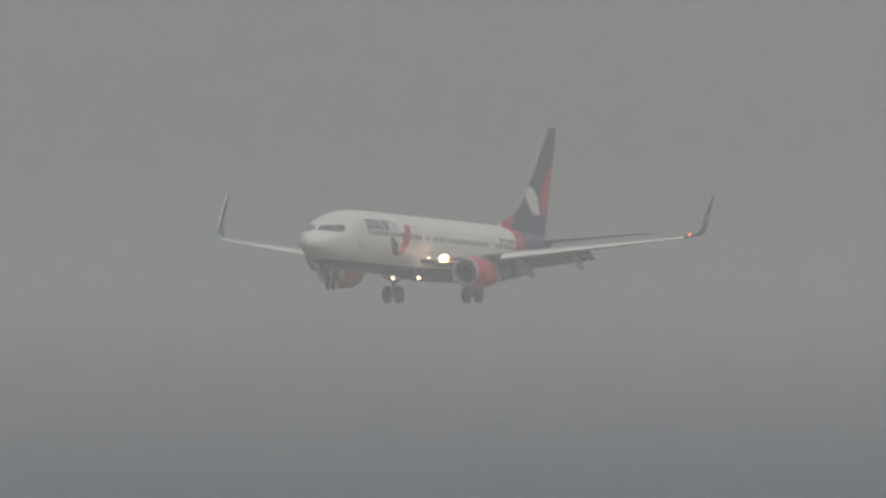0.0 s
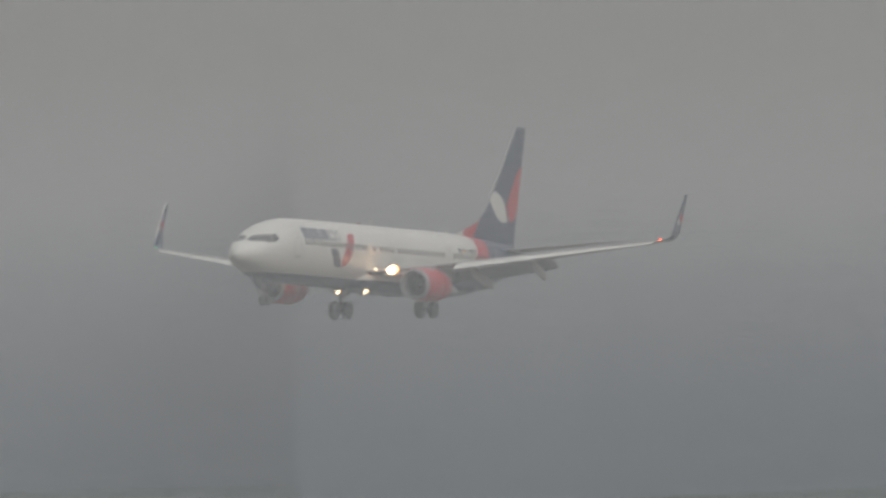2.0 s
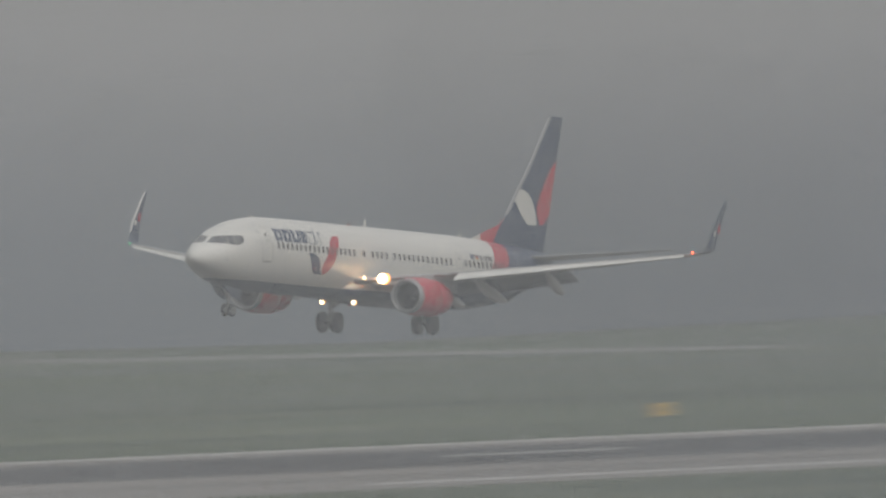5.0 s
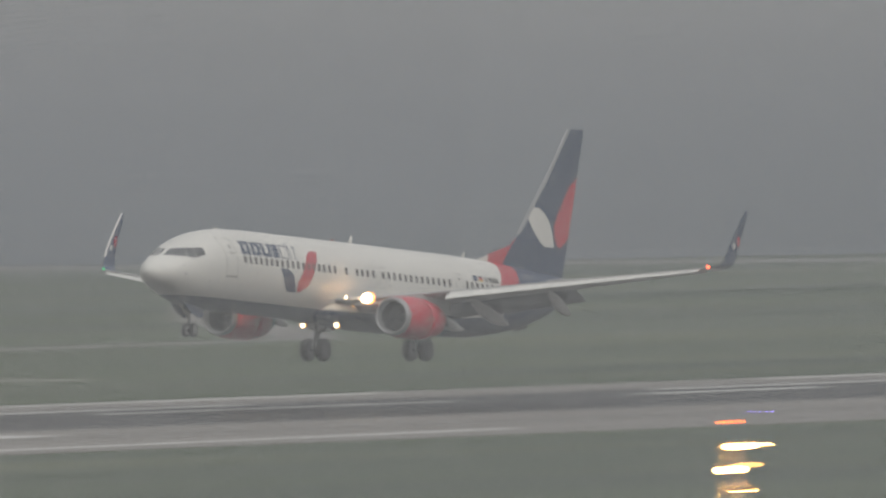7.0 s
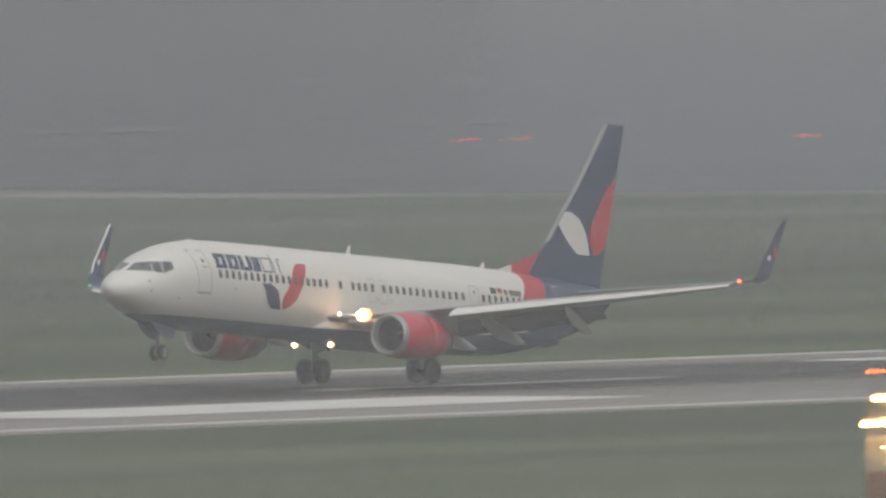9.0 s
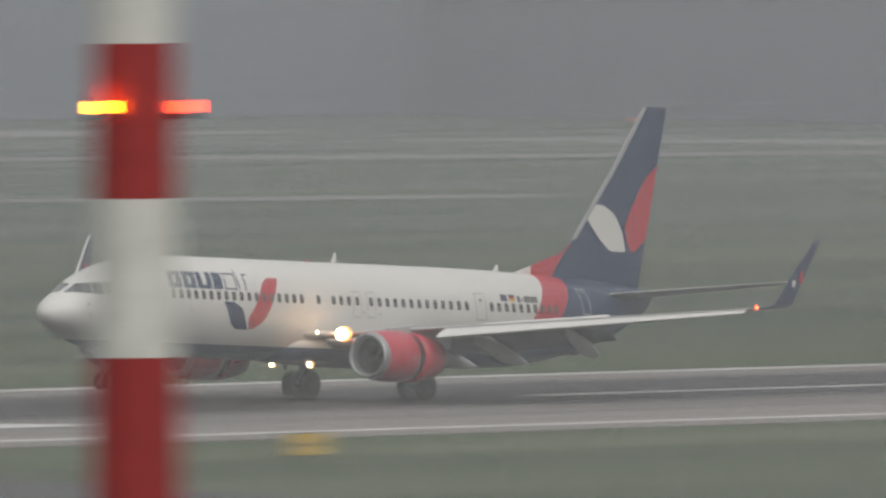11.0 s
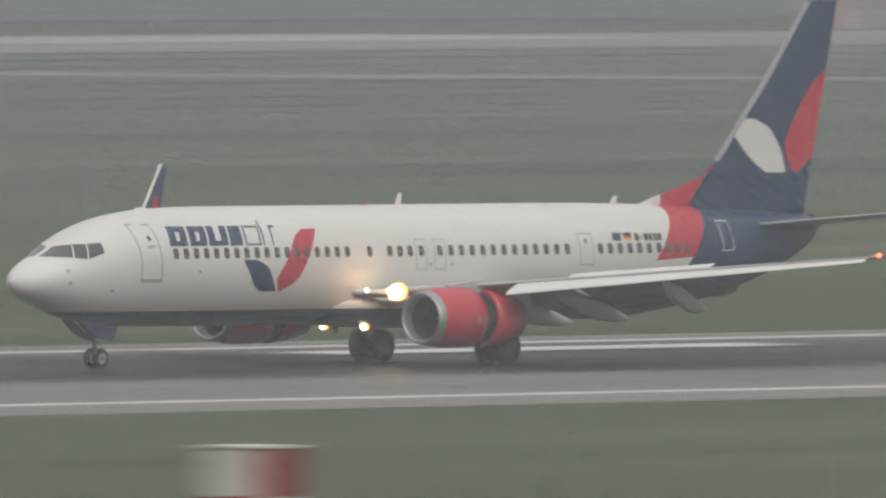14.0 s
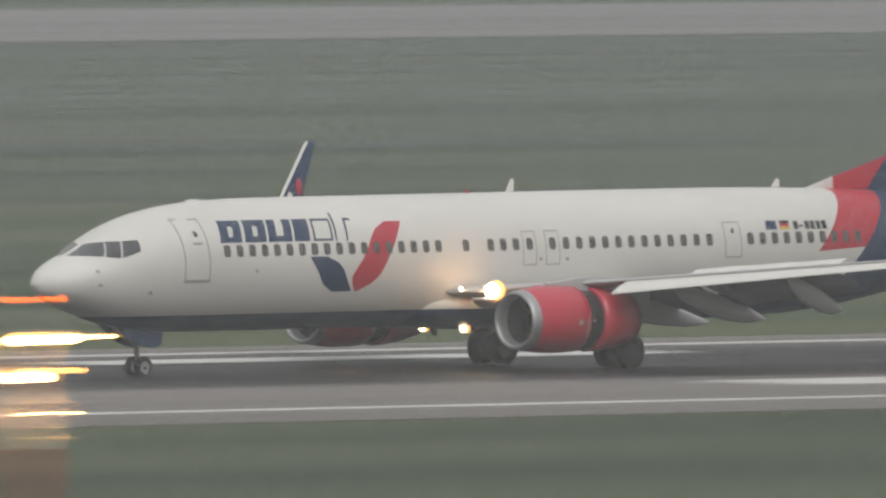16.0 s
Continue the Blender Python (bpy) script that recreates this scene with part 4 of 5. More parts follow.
    part("lamp_housing", tube((16.95 - AFT, side * 0.935, 1.45), (16.72 - AFT, side * 0.935, 1.36), 0.12), dark_metal, belly_lamp)

# Fin with its painted leaves, and the tailplane
def fin_edge(z):
    """Leading edge, trailing edge and half thickness of the fin."""
    lead = float(np.interp(z, (5.2, 5.34, 5.68, 6.26, 6.75, 9.66, 12.3), (31.3, 31.7, 32.9, 35.05, 35.76, 38.46, 40.62)))
    trail = float(np.interp(z, (4.9, 12.3), (40.45, 42.22)))
    return lead, trail


rings = []
for z in (4.8, 5.2, 5.34, 5.5, 5.68, 6.0, 6.26, 6.5, 6.75, 7.5, 8.5, 9.66, 11.0, 12.0, 12.27, 12.34):
    lead, trail = fin_edge(z)
    thick = float(np.interp(z, (4.8, 5.6, 6.75, 12.3), (0.12, 0.2, 0.26, 0.1))) * (0.4 if z > 12.3 else 1)
    ring = []
    for p in section(lead, 0, 0, trail - lead, 1.0, 0, 14):
        ring.append((p[0], p[2] * thick / max(trail - lead, 0.1) * 0.75, z))
    rings.append(ring)
fin = part("fin", loft(rings), navy_paint, plane, "tall navy fin with white and red leaves", smooth=True)


def fin_skin(name, outline, z0, z1, mat, parent, label="", rows=20, cols=6):
    """Paint lying on both sides of the fin, between two edges given by height."""
    for side in (-1, 1):
        bm, grid = bmesh.new(), []
        for j in range(rows + 1):
            z = z0 + (z1 - z0) * j / rows
            x0, x1 = outline(z, j / rows)
            lead, trail = fin_edge(z)
            chord = trail - lead
            thick = float(np.interp(z, (4.8, 5.6, 6.75, 12.3), (0.12, 0.2, 0.26, 0.1)))
            line = []
            for i in range(cols + 1):
                x = x0 + (x1 - x0) * i / cols
                u = min(max((x - lead) / chord, 0.0), 1.0)
                t = 2.6 * thick * 0.75 * (0.2969 * math.sqrt(u) - 0.126 * u - 0.3516 * u**2 + 0.2843 * u**3 - 0.1015 * u**4)
                line.append(bm.verts.new((x - AFT, side * (max(t, 0.004) + 0.012), z)))
            grid.append(line)
        for a, b in zip(grid, grid[1:]):
            for i in range(cols):
                bm.faces.new((a[i], a[i + 1], b[i + 1], b[i]))
        part(name, bm, mat, parent, label)


fin_skin("white_leaf", lambda z, u: (max(curve(u, (38.4, 37.95, 37.54, 37.25, 36.98, 36.75, 36.95, 37.2)), fin_edge(z)[0] + 0.1), curve(u, (39.5, 39.4, 39.33, 39.21, 39.03, 38.82, 38.52, 37.84))), 6.38, 8.24, white_paint, fin, "white painted leaf")
fin_skin("red_leaf", lambda z, u: (curve(u, (39.9, 39.5, 39.42, 39.68, 40.05, 40.42, 40.85, 41.6)), min(fin_edge(z)[1] - 0.02, 40.15 + 5 * u)), 6.4, 9.95, red_paint, fin, "red painted leaf", 28)
fin_skin("red_band", lambda z, u: (max(fin_edge(z)[0] + 0.05, 32.9), curve(u, (34.35, 34.7, 35.1, 35.7))), 5.28, 6.62, red_paint, fin, "red painted band", 14, 8)
fin_skin("white_root", lambda z, u: (fin_edge(z)[0] + 0.02, 32.9), 5.3, 5.67, white_paint, fin, "white fillet", 6, 4)
rings = []
for z in (6.8, 8, 9.66, 11, 12.3):
    lead, trail = fin_edge(z)
    rings.append([(lead - 0.03 - AFT, -0.03, z), (lead + 0.16 - AFT, -0.075, z), (lead + 0.16 - AFT, 0.075, z), (lead - 0.03 - AFT, 0.03, z)])
part("fin_edge", loft(rings), bare_metal, fin, "bare metal leading edge")
for side in (-1, 1):
    rings = []
    for y, lead, chord, z in ((0.3, 36.4, 4.2, 4.55), (1.0, 37.0, 3.85, 4.62), (4.0, 38.9, 2.6, 4.93), (7.0, 40.75, 1.35, 5.24), (7.17, 40.95, 1.1, 5.26)):
        rings.append([(p[0], side * p[1], p[2]) for p in section(lead, y, z, chord, 0.085, 0)])
    part("tailplane", loft(rings), wing_grey, plane, smooth=True)
part("tail_skid", loft([[(34.6 - AFT, -0.12, 2.1), (36.9 - AFT, -0.1, 2.75), (36.9 - AFT, 0.1, 2.75), (34.6 - AFT, 0.12, 2.1)], [(36.2 - AFT, -0.05, 2.12), (36.95 - AFT, -0.05, 2.3), (36.95 - AFT, 0.05, 2.3), (36.2 - AFT, 0.05, 2.12)]]), dark_metal, plane, "dark tail skid")
part("tail_cone", lathe(((40.85 - AFT, 0.32), (41.15 - AFT, 0.2), (41.3 - AFT, 0.14), (41.3 - AFT, 0.02)), (0, 0, 4.6), 20), dark_metal, plane, smooth=True)

# Engines
sleeves = []


def turned(profile, centre, n=48, flat=1.0):
    return lathe([(x * 0.81, r * 0.95) for x, r in profile], centre, n, flat)


for side in (-1, 1):
    c = (15.05 - AFT, side * 4.83, 1.62)
    cowl = part("engine_cowl", turned(((0.42, 1.0), (0.6, 1.045), (1.1, 1.1), (1.8, 1.13), (2.4, 1.12), (2.84, 1.1), (2.88, 1.06), (2.88, 0.9)), c, 56, 0.93), red_paint, plane, "red painted engine cowling", smooth=True)
    for dx, up, w, h in ((1.75, -0.05, 0.16, 0.16), (2.1, -0.2, 0.06, 0.62), (2.32, 0.0, 0.1, 0.1), (1.35, -0.2, 0.16, 0.05)):
        for s2 in (-1, 1):
            bm = bmesh.new()
            ring = []
            for e in range(5):
                zz = up + h * (e / 4 - 0.5)
                r = 1.075 * math.cos(math.asin(zz / 1.075)) + 0.012
                ring.append([bm.verts.new((c[0] + dx + w * k, c[1] + s2 * r, c[2] + zz)) for k in (0, 1)])
            for a, b in zip(ring, ring[1:]):
                bm.faces.new((a[0], a[1], b[1], b[0]))
            part("cowl_mark", bm, outline_grey, cowl)
    part("inlet_lip", turned(((0.55, 0.80), (0.25, 0.79), (0.08, 0.83), (0.0, 0.89), (0.06, 0.95), (0.2, 0.985), (0.42, 1.005)), c, 56, 0.94), bare_metal, cowl, "bare metal inlet lip", smooth=True)
    part("inlet_duct", turned(((0.5, 0.80), (1.2, 0.79), (1.55, 0.79), (1.56, 0.2)), c, 48), duct_dark, cowl, smooth=True)
    bm = bmesh.new()
    for i in range(24):
        a = 2 * math.pi * i / 24
        pts = []
        for r, w, tw in ((0.2, 0.05, 0.12), (0.48, 0.06, 0.16), (0.735, 0.07, 0.2)):
            for s in (-1, 1):
                b = a + s * w / r
                pts.append(bm.verts.new((c[0] + 1.06 + s * tw * 0.5, c[1] + r * math.sin(b), c[2] + r * math.cos(b))))
        bm.faces.new((pts[0], pts[1], pts[3], pts[2]))
        bm.faces.new((pts[2], pts[3], pts[5], pts[4]))
    part("fan", bm, dark_metal, cowl)
    part("spinner", turned(((0.95, 0.01), (1.02, 0.1), (1.2, 0.2), (1.4, 0.26)), c, 24), duct_dark, cowl, smooth=True)
    part("cascade", turned(((2.8, 0.96), (3.6, 0.95), (4.4, 0.85)), c, 48), cascade_black, cowl, "dark reverser cascade", smooth=True)
    sleeve = part("reverser_sleeve", turned(((2.9, 0.97), (2.9, 1.09), (3.5, 1.06), (4.3, 0.96), (4.97, 0.82), (4.98, 0.77), (4.4, 0.86), (3.0, 0.96)), c, 56, 0.95), red_paint, plane, "red sliding sleeve of the thrust reverser", smooth=True)
    sleeves.append(sleeve)
    part("core_nozzle", turned(((3.6, 0.62), (5.2, 0.56), (6.0, 0.42), (6.02, 0.38), (5.4, 0.4)), c, 36), dark_metal, cowl, smooth=True)
    part("exhaust_plug", turned(((5.3, 0.34), (6.2, 0.2), (6.6, 0.02)), c, 24), dark_metal, cowl, smooth=True)
    part("pylon", loft([[(16.4 - AFT, side * (4.83 - 0.12), 2.55), (16.4 - AFT, side * (4.83 + 0.12), 2.55), (16.4 - AFT, side * (4.83 + 0.12), 2.75), (16.4 - AFT, side * (4.83 - 0.12), 2.75)],
                       [(18.2 - AFT, side * (4.83 - 0.2), 2.3), (18.2 - AFT, side * (4.83 + 0.2), 2.3), (18.2 - AFT, side * (4.83 + 0.2), 2.95), (18.2 - AFT, side * (4.83 - 0.2), 2.95)],
                       [(20.6 - AFT, side * (4.83 - 0.14), 2.0), (20.6 - AFT, side * (4.83 + 0.14), 2.0), (20.6 - AFT, side * (4.83 + 0.14), 2.7), (20.6 - AFT, side * (4.83 - 0.14), 2.7)]]), wing_grey, cowl)
    part("vortex_fin", loft([[(15.9 - AFT, side * 4.15, 2.28), (17.0 - AFT, side * 4.1, 2.32), (17.0 - AFT, side * 4.14, 2.34), (15.9 - AFT, side * 4.19, 2.3)], [(16.7 - AFT, side * 3.9, 2.65), (17.0 - AFT, side * 3.88, 2.66), (17.0 - AFT, side * 3.9, 2.67), (16.7 - AFT, side * 3.92, 2.66)]]), red_paint, cowl)


# Wheels and legs
def wheel(x, y, r, w, parent, hub_mat):
    bm = bmesh.new()
    n = 32
    rings = []
    for dy, k in ((-0.5, 0.56), (-0.5, 0.8), (-0.4, 0.93), (-0.25, 0.99), (0, 1.0), (0.25, 0.99), (0.4, 0.93), (0.5, 0.8), (0.5, 0.56)):
        rings.append([bm.verts.new((x - AFT + r * k * math.cos(2 * math.pi * i / n), y + dy * w, r + r * k * math.sin(2 * math.pi * i / n))) for i in range(n)])
    for p, q in zip(rings, rings[1:]):
        for i in range(n):
            bm.faces.new((p[i], p[(i + 1) % n], q[(i + 1) % n], q[i]))
    tyre = part("tyre", bm, rubber, parent, "black rubber tyre", smooth=True)
    bm = bmesh.new()
    for s in (-1, 1):
        rim = [bm.verts.new((x - AFT + r * 0.57 * math.cos(2 * math.pi * i / n), y + s * 0.46 * w, r + r * 0.57 * math.sin(2 * math.pi * i / n))) for i in range(n)]
        hub = [bm.verts.new((x - AFT + r * 0.25 * math.cos(2 * math.pi * i / n), y + s * 0.34 * w, r + r * 0.25 * math.sin(2 * math.pi * i / n))) for i in range(n)]
        tip = bm.verts.new((x - AFT, y + s * 0.44 * w, r))
        for i in range(n):
            bm.faces.new((rim[i], rim[(i + 1) % n], hub[(i + 1) % n], hub[i]))
            bm.faces.new((hub[i], hub[(i + 1) % n], tip))
    part("hub", bm, hub_mat, parent, "grey metal wheel hub", smooth=True)
    return tyre


for side in (-1, 1):
    gear = part("main_gear_leg", tube((21.25 - AFT, side * 2.86, 0.565), (21.05 - AFT, side * 2.7, 2.4), 0.1, 0.17, 20), hub_grey, plane, smooth=True)
    part("axle", tube((21.25 - AFT, side * 2.4, 0.565), (21.25 - AFT, side * 3.32, 0.565), 0.09), dark_metal, gear)
    part("side_brace", tube((21.2 - AFT, side * 2.8, 1.3), (21.1 - AFT, side * 1.5, 2.0), 0.06), hub_grey, gear)
    part("torque_link", add_tube(tube((21.3 - AFT, side * 2.86, 0.75), (21.65 - AFT, side * 2.84, 1.1), 0.05), (21.65 - AFT, side * 2.84, 1.1), (21.2 - AFT, side * 2.8, 1.45), 0.05), hub_grey, gear)
    legs.append(gear)
    for off in (-0.43, 0.43):
        wheel(21.25, side * 2.86 + off, 0.565, 0.4, gear, main_hub)
    # Nose gear doors, open on both sides
    outline = ((2.75, 1.66), (4.7, 1.42), (4.62, 1.08), (4.35, 0.93), (3.95, 0.98), (3.3, 1.22))
    part("nose_gear_door", loft([[(x - AFT, side * (0.33 + (1.66 - z) * 0.1 + w), z) for x, z in outline] for w in (0.0, 0.035)]), navy_paint, plane, "open navy nose gear door")
nose_leg = part("nose_gear_leg", tube((4.05 - AFT, 0, 0.345), (3.85 - AFT, 0, 1.6), 0.065, 0.1, 18), hub_grey, plane, smooth=True)
part("axle", tube((4.05 - AFT, -0.3, 0.345), (4.05 - AFT, 0.3, 0.345), 0.05), dark_metal, nose_leg)
part("drag_brace", tube((3.95 - AFT, 0, 0.95), (3.0 - AFT, 0, 1.6), 0.05), hub_grey, nose_leg)
part("taxi_lamp", ball((3.82 - AFT, 0, 1.12), 0.09, 2), hub_grey, nose_leg)
for side in (-1, 1):
    wheel(4.05, side * 0.21, 0.345, 0.2, nose_leg, hub_grey)


# ---- things on the airfield ----
# Tall banded mast with two warning lamps
mast = thing("banded_mast", pose(466.05, 330, 0), "tall red and white banded steel mast with warning lamps", "mast")
edges = [0.0, 2.65, 5.7, 8.75, 11.8, 14.9, 17.93, 21.0, 24.0]
for i, (a, b) in enumerate(zip(edges, edges[1:])):
    r0, r1 = 0.93 - 0.008 * a, 0.93 - 0.008 * b
    part("mast_section", tube((0, 0, a), (0, 0, b), r0, r1, 40), mast_white if i % 2 == 0 else mast_red, mast, smooth=False)
for dx, dy, lit in ((-1.02, 0.05, amber_glow), (0.58, -0.82, mast_red_glow)):
    lamp = part("warning_lamp", lathe(((0, 0.05), (0, 0.11), (0.22, 0.11), (0.22, 0.05)), (0, 0, 0), 16), lit, mast, "lit red warning lamp")
    lamp.matrix_basis = pose(dx, dy, 16.58, 0, -90, 0)
    part("lamp_arm", tube((dx, dy, 16.55), (dx * 0.6, dy * 0.6, 16.55), 0.04), galvanised, mast)
    part("lamp_base", tube((dx, dy, 16.45), (dx, dy, 16.58), 0.15, 0.15, 16), dark_metal, mast)

# Row of banded lamp posts with sodium lamps
POSTS = ((769.3, 7.83), (682.9, 8.53), (604.1, 9.31), (515.8, 9.68), (424.9, 9.61), (344.1, 10.04))
for x, top in POSTS:
    post = thing("lamp_post", pose(x, 400, 0), "red and white lamp post with lit sodium lamps", "lamp post", "lamp post row")
    z, k = top - 1.75, 0
    while z > 0:
        low = max(z - 0.95, 0)
        part("post_band", tube((0, 0, low), (0, 0, z), 0.11, 0.11, 14), mast_red if k % 2 else mast_white, post)
        z, k = low, k + 1
    part("post_top", tube((0, 0, top - 1.75), (0, 0, top - 0.1), 0.06, 0.05, 12), galvanised, post)
    part("warning_lamp", ball((0, 0, top), 0.05, 2, (1, 1, 1.1)), warning_glow, post, "small lit red top light")
    for dx, dz, r in ((-0.15, -0.72, 0.14), (-0.77, -1.4, 0.15), (0.05, -2.05, 0.038)):
        lamp = part("sodium_lamp", ball((dx, -0.4, top + dz), r, 2, (1.5, 1, 0.6)), sodium_glow, post, "lit sodium floodlight")
        part("lamp_hood", box(dx - 0.3, dx + 0.3, -0.48, -0.18, top + dz + 0.12, top + dz + 0.2, 0.02), galvanised, lamp)
        part("lamp_arm", tube((dx, -0.25, top + dz + 0.14), (0, 0, top + dz + 0.1), 0.03), galvanised, lamp)
    for dx, dy, dz, r in ((0.65, -0.6, -0.68, 0.06), (-0.05, -0.55, -1.28, 0.09), (0.1, -0.15, -2.5, 0.02)):
        lamp = part("side_lamp", ball((dx, dy, top + dz), r, 2, (1.4, 1, 0.6)), sodium_glow if dx > 0.5 else dim_sodium_glow, post, "small amber side lamp")
        part("lamp_arm", tube((dx, dy + 0.04, top + dz + 0.04), (0, 0, top + dz + 0.04), 0.02), galvanised, lamp)

# Camera post
cctv = thing("camera_post", pose(719.2, 400, 0, 0, 0, -60.9), "grey post with a dark camera housing on top", "camera post")
part("post", tube((-0.05, 0, 0), (-0.05, 0, 7.1), 0.34, 0.32, 24), galvanised, cctv)
part("base_plate", tube((-0.02, 0, 7.1), (-0.02, 0, 7.2), 0.42, 0.42, 24), dark_metal, cctv)
part("bracket", add_tube(tube((0.1, 0, 7.16), (0.7, 0, 7.3), 0.1), (0.7, 0, 7.3), (1.1, 0, 7.6), 0.13), dark_metal, cctv)
part("tilt_joint", tube((1.15, -0.28, 7.64), (1.15, 0.28, 7.64), 0.34, 0.34, 24), dark_metal, cctv)
part("camera_housing", box(-0.42, 1.66, -0.32, 0.32, 7.92, 8.44, 0.1), black_paint, cctv, "black weatherproof camera housing")
part("sun_hood", box(-0.62, 1.5, -0.37, 0.37, 8.44, 8.5, 0.01), dark_metal, cctv)
part("front_glass", box(-0.45, -0.41, -0.22, 0.22, 8.0, 8.34, 0.01), window_glass, cctv)


def checkered_hut(x, y, w, d, h, n, label, lamps=False, red=mast_red, two_tone=False):
    """Equipment hut in red and white panels."""
    hut = thing("equipment_hut", pose(x, y, 0), label, "hut", "equipment huts")
    part("hut_body", box(-w / 2 + 0.03, w / 2 - 0.03, -d / 2 + 0.03, d / 2 - 0.03, 0.1, h - 0.03), concrete, hut)
    part("hut_base", box(-w / 2 - 0.15, w / 2 + 0.15, -d / 2 - 0.15, d / 2 + 0.15, 0, 0.12, 0.02), concrete, hut)
    part("hut_roof", box(-w / 2 - 0.06, w / 2 + 0.06, -d / 2 - 0.06, d / 2 + 0.06, h - 0.03, h + 0.06, 0.02), mast_white, hut)
    rows = 2
    for i in range(n):
        for j in range(rows):
            x0, z0 = -w / 2 + w * i / n, 0.12 + (h - 0.15) * j / rows
            mat = (red if j else mast_white) if two_tone else (mast_white if (i + j) % 2 else red)
            part("panel", box(x0, x0 + w / n - 0.004, -d / 2 - 0.01, -d / 2 + 0.03, z0, z0 + (h - 0.15) / rows - 0.004), mat, hut)
            part("panel", box(-w / 2 - 0.01, -w / 2 + 0.03, -d / 2 + d * i / n + 0.01, -d / 2 + d * (i + 1) / n - 0.004, z0, z0 + (h - 0.15) / rows - 0.004), (mast_white if j else red) if two_tone else (red if (i + j) % 2 else mast_white), hut)
    if lamps:
        for dx in (-w / 2 + 0.2, w / 2 - 0.2):
            part("warning_lamp", ball((dx, -d / 2, h + 0.16), 0.11, 2), far_red_glow, hut, "lit red warning lamp")
    return hut


checkered_hut(566.1, 520.4, 1.35, 1.8, 2.66, 2, "low red and white checkered equipment hut on grass", two_tone=True)
checkered_hut(490.2, 520.9, 1.35, 1.8, 2.63, 2, "low red and white checkered equipment hut on grass", two_tone=True)
checkered_hut(1249.5, 940, 5.2, 3.2, 2.7, 4, "red and white equipment hut with two red lamps", True)
checkered_hut(2150.4, 962.5, 1.7, 1.7, 2.2, 2, "pale equipment hut far off in the haze", red=concrete)
short_post = thing("banded_mast", pose(2149.2, 965.1, 0), "short red and white banded post far off in haze", "mast")
for i in range(5):
    part("mast_section", tube((0, 0, i * 0.82), (0, 0, (i + 1) * 0.82), 0.5, 0.48, 20), mast_white if i % 2 == 0 else mast_red, short_post)
far_hut = checkered_hut(1604, 1416, 4.2, 3, 2.6, 2, "low red and white hut beside the far taxiway", True)
for dx in (-1.8, 0.0, 1.8):
    part("flood_lamp", ball((dx, -1.62, 2.45), 0.12, 2, (1.6, 1, 0.6)), white_glow, far_hut, "lit white lamp under the eaves")
barrier = thing("barrier", pose(1395, 1160, 0, 0, 0, -45), "low red and white barrier beside the track", "barrier")
for i in range(8):
    part("block", box(-5 + i * 1.25, -3.78 + i * 1.25, -0.2, 0.2, 0, 0.75, 0.05), mast_red if i % 2 else mast_white, barrier)

# A second banded mast far off
mast2 = thing("banded_mast", pose(1276.5, 948, 0), "slim red and white banded mast with a platform, in haze", "mast")
for i in range(7):
    part("mast_section", tube((0, 0, i * 1.46), (0, 0, (i + 1) * 1.46), 0.34, 0.33, 20), mast_white if i % 2 == 0 else mast_red, mast2)
part("platform", tube((0, 0, 10.22), (0, 0, 10.5), 0.95, 0.95, 24), dark_metal, mast2)
part("mast_head", tube((0, 0, 10.5), (0, 0, 13.2), 0.8, 0.8, 24), mast_white, mast2, "white drum on the platform")
part("head_cap", tube((0, 0, 13.2), (0, 0, 13.35), 0.86, 0.8, 24), galvanised, mast2)


def guide_sign(x, y, w, h, label):
    """Low lit airfield sign on two legs."""
    s = thing("guide_sign", pose(x, y, 0, 0, 0, 0), label, "sign", "airfield signs")
    part("sign_case", box(-w / 2, w / 2, -0.14, 0.14, 0.06, 0.06 + h, 0.03), black_paint, s)
    part("sign_face", box(-w / 2 + 0.05, w / 2 - 0.05, -0.16, -0.13, 0.1, 0.02 + h), sign_yellow, s, "yellow sign face")
    for i in range(3):
        x0 = -w * 0.32 + i * w * 0.24
        part("sign_bar", box(x0, x0 + w * 0.14, -0.175, -0.158, 0.06 + h * 0.4, 0.06 + h * 0.55), black_paint, s)
    for sx in (-1, 1):
        part("leg", box(sx * w * 0.4 - 0.04, sx * w * 0.4 + 0.04, -0.05, 0.05, 0, 0.08), galvanised, s)
    return s


for x, y, w in ((1708, 770, 3.4), (1567.6, 728, 3.0), (1270.5, 728, 3.2), (811.3, 729.5, 3.0), (1505.2, 1443, 3.2), (866.4, 606, 2.2)):
    guide_sign(x, y, w, 0.85, "yellow airfield guide sign on the grass")

# Blue taxiway edge lights and red obstacle lights on stakes
def stake_light(x, y, z, mat, label, group, r=0.09):
    s = thing("edge_light", pose(x, y, 0), label, "airfield light", group)
    part("stake", tube((0, 0, 0), (0, 0, z - r), 0.05), galvanised, s)
    part("base", tube((0, 0, 0), (0, 0, 0.1), 0.2, 0.16), concrete, s)
    part("lamp", ball((0, 0, z), r, 2), mat, s)
    return s


for x, y in ((859.6, 632.2), (777.9, 629.0), (1217, 611.5), (841.5, 614.5), (823, 600), (1218.5, 632)):
    stake_light(x, y, 0.4, blue_glow, "small blue taxiway edge light on a stake", "taxiway lights", 0.05)
for x, y, z in ((1775, 1073.7, 4.4), (1782, 1073.7, 4.4), (1806, 1063.7, 4.3), (1850, 1262, 1.9), (1236.3, 1280.8, 0.6), (1244.2, 1271.2, 0.6), (1502, 1144, 0.8), (1528, 1166, 0.8)):
    stake_light(x, y, z, far_red_glow, "red obstacle light on a stake", "obstacle lights", 0.11)


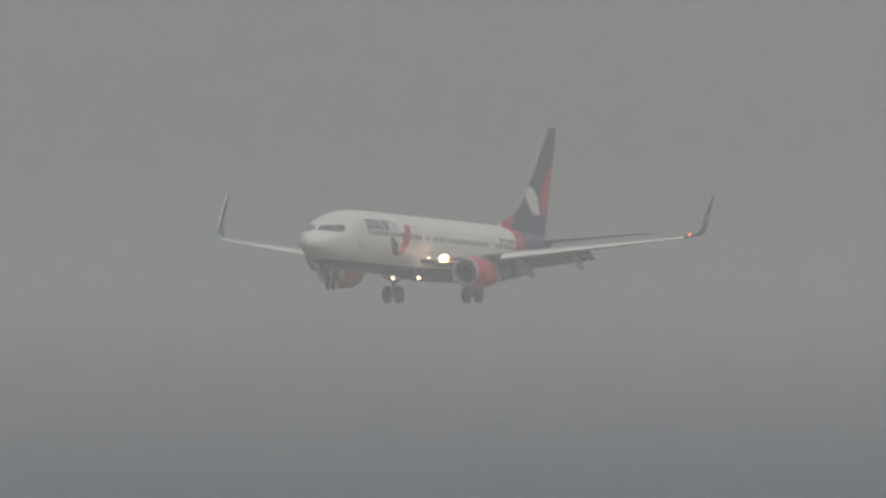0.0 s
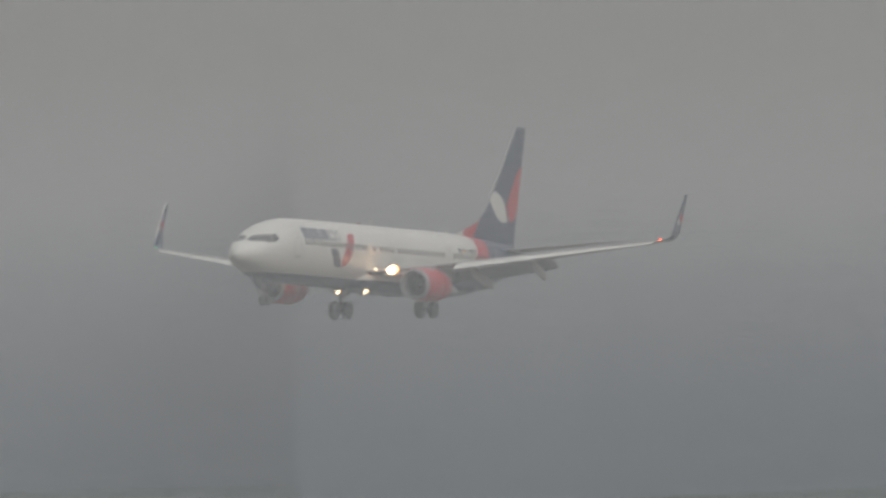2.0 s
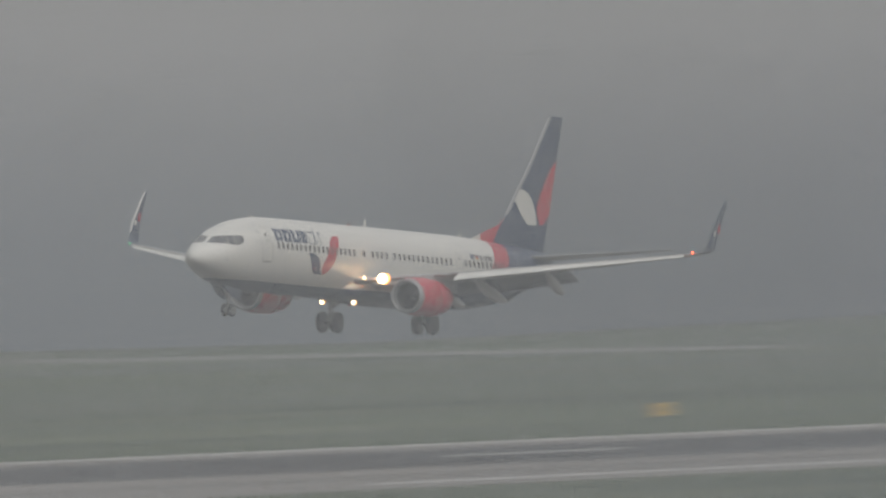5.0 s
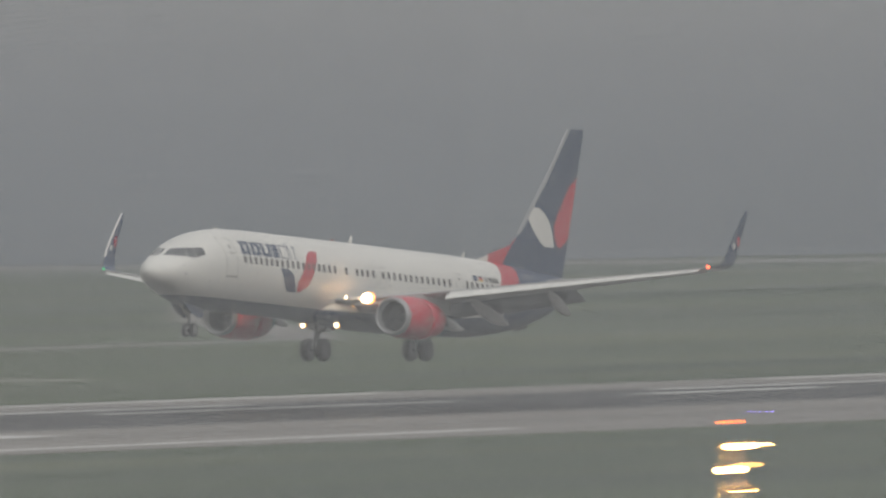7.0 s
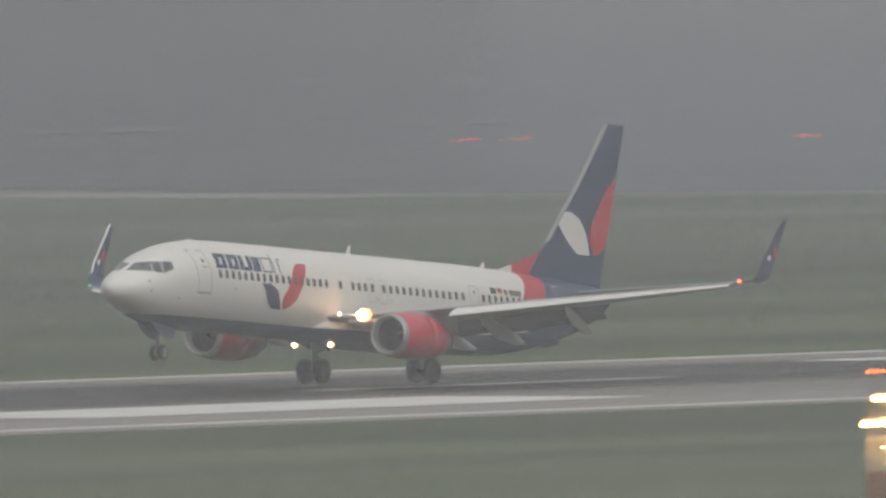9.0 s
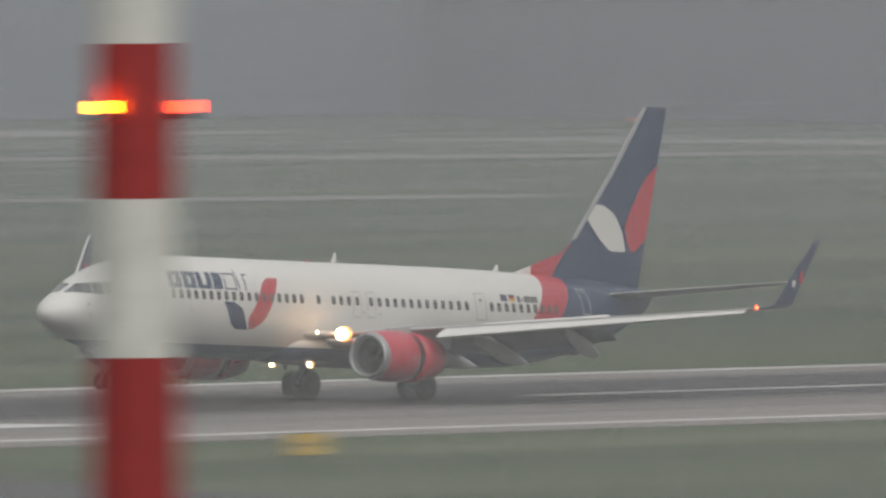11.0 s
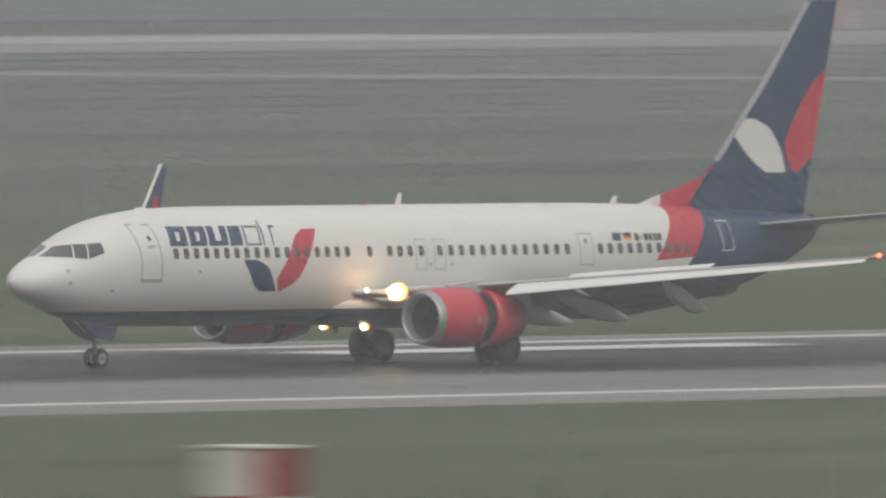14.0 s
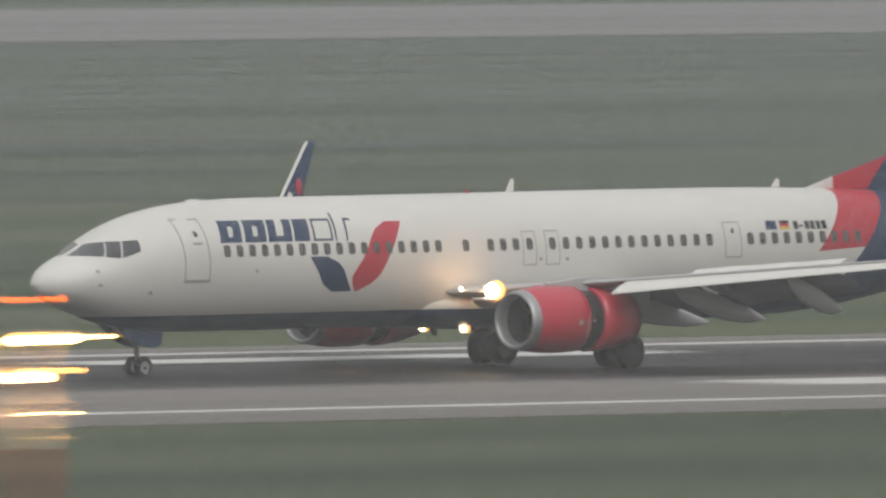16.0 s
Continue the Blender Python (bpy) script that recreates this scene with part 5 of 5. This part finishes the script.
PLANE_ROWS = [
    (0.0, pose(1815.17, 670.04, 23.55, 0.11, 2.27, -2.43)),
    (0.5, pose(1774.03, 670.04, 21.72, -0.35, 2.29, -2.41)),
    (1.0, pose(1732.82, 670.04, 19.90, -0.72, 2.34, -2.44)),
    (1.5, pose(1691.63, 670.04, 18.08, -0.92, 2.47, -2.52)),
    (2.0, pose(1650.59, 670.04, 16.28, -0.20, 2.55, -2.41)),
    (2.5, pose(1609.64, 670.04, 14.52, 0.40, 2.73, -2.36)),
    (3.0, pose(1568.74, 670.04, 12.83, 0.70, 2.87, -2.35)),
    (3.5, pose(1527.92, 670.04, 11.23, 1.30, 2.99, -2.15)),
    (4.0, pose(1487.21, 670.04, 9.78, 2.10, 2.97, -1.93)),
    (4.5, pose(1446.96, 670.04, 8.35, 1.85, 3.12, -1.83)),
    (5.0, pose(1407.16, 670.04, 7.00, 1.55, 3.28, -1.74)),
    (5.5, pose(1367.72, 670.04, 5.75, 1.20, 3.44, -1.64)),
    (6.0, pose(1328.51, 670.04, 4.60, 0.90, 3.59, -1.55)),
    (6.5, pose(1289.45, 670.04, 3.55, 0.60, 3.75, -1.46)),
    (7.0, pose(1250.48, 670.04, 2.53, 0.05, 4.12, -1.44)),
    (7.5, pose(1211.75, 670.04, 1.80, 0.05, 4.31, -1.27)),
    (8.0, pose(1173.25, 670.04, 1.24, -0.05, 4.17, -0.99)),
    (8.5, pose(1135.20, 670.04, 0.84, -0.31, 4.23, -0.70)),
    (9.0, pose(1099.27, 670.04, 0.35, -0.23, 3.84, -0.75)),
    (9.5, pose(1065.04, 670.04, 0.00, -0.16, 3.45, -0.80)),
    (10.0, pose(1031.42, 670.04, 0.00, -0.08, 3.05, -0.86)),
    (10.5, pose(997.33, 670.04, 0.00, -0.00, 2.66, -0.91)),
    (11.0, pose(961.71, 670.04, 0.00, 0.07, 2.27, -0.97)),
    (11.5, pose(924.11, 670.04, 0.00, -0.22, 1.61, -0.57)),
    (12.0, pose(886.24, 670.04, 0.00, -0.01, 1.3, -0.35)),
    (12.5, pose(848.28, 670.04, 0.00, -0.07, 0.56, 0.41)),
    (13.0, pose(810.89, 670.04, 0.00, 0.14, 0.20, 0.53)),
    (13.5, pose(774.20, 670.04, 0.00, -0.01, 0.17, 0.79)),
    (14.0, pose(738.07, 670.04, 0.00, -0.15, 0.17, 0.74)),
    (14.5, pose(702.44, 670.04, 0.00, 0.02, -0.17, 1.17)),
    (15.0, pose(667.24, 670.04, 0.00, 0.14, -0.19, 1.05)),
    (15.5, pose(632.35, 670.04, 0.00, -0.10, -0.17, 0.97)),
    (16.0, pose(597.54, 670.04, 0.00, 0.15, -0.26, 0.96)),
]

SPOILER_TURNS = ((0.0, 0), (9.3, 0), (10.3, 32), (16.0, 32))
WING_LIFTS = ((0.0, 1.4), (2.5, 1.8), (7.0, 1.8), (8.8, 1.4), (10.2, 0.1), (11.0, -0.7), (16.0, -0.9))
WINGLET_LEANS = ((0.0, 7.0), (8.8, 6.0), (10.2, 1.5), (11.0, 0.0), (16.0, 0.0))
LEG_DROPS = ((0.0, -0.2), (9.1, -0.2), (9.6, 0.0), (16.0, 0.0))
SLEEVE_SLIDES = ((0.0, 0.0), (9.8, 0.0), (10.8, 0.3), (12.0, 0.58), (16.0, 0.58))


def motions():
    walk(plane, PLANE_ROWS)
    for ob, hinge, axis in spoilers:
        walk(ob, [(t, Matrix.Translation(hinge) @ Matrix.Rotation(radians(-a), 4, axis)) for t, a in SPOILER_TURNS])
    for ob, side in wings:
        # The wings lift in flight and settle on the ground
        rows = []
        for t, a in WING_LIFTS:
            turn = Matrix.Translation((0, side * 1.9, 2.4)) @ pose(0, 0, 0, side * a) @ Matrix.Translation((0, -side * 1.9, -2.4))
            rows.append((t, turn))
        walk(ob, rows)
    for ob, side in winglets:
        # Under load the winglets lean inwards
        rows = []
        for t, a in WINGLET_LEANS:
            turn = Matrix.Translation((0, side * 17.0, 4.05)) @ pose(0, 0, 0, side * a) @ Matrix.Translation((0, -side * 17.0, -4.05))
            rows.append((t, turn))
        walk(ob, rows)
    for ob in legs:
        walk(ob, [(t, pose(0, 0, s)) for t, s in LEG_DROPS])
    for ob in sleeves:
        walk(ob, [(t, pose(s, 0, 0)) for t, s in SLEEVE_SLIDES])


motions()
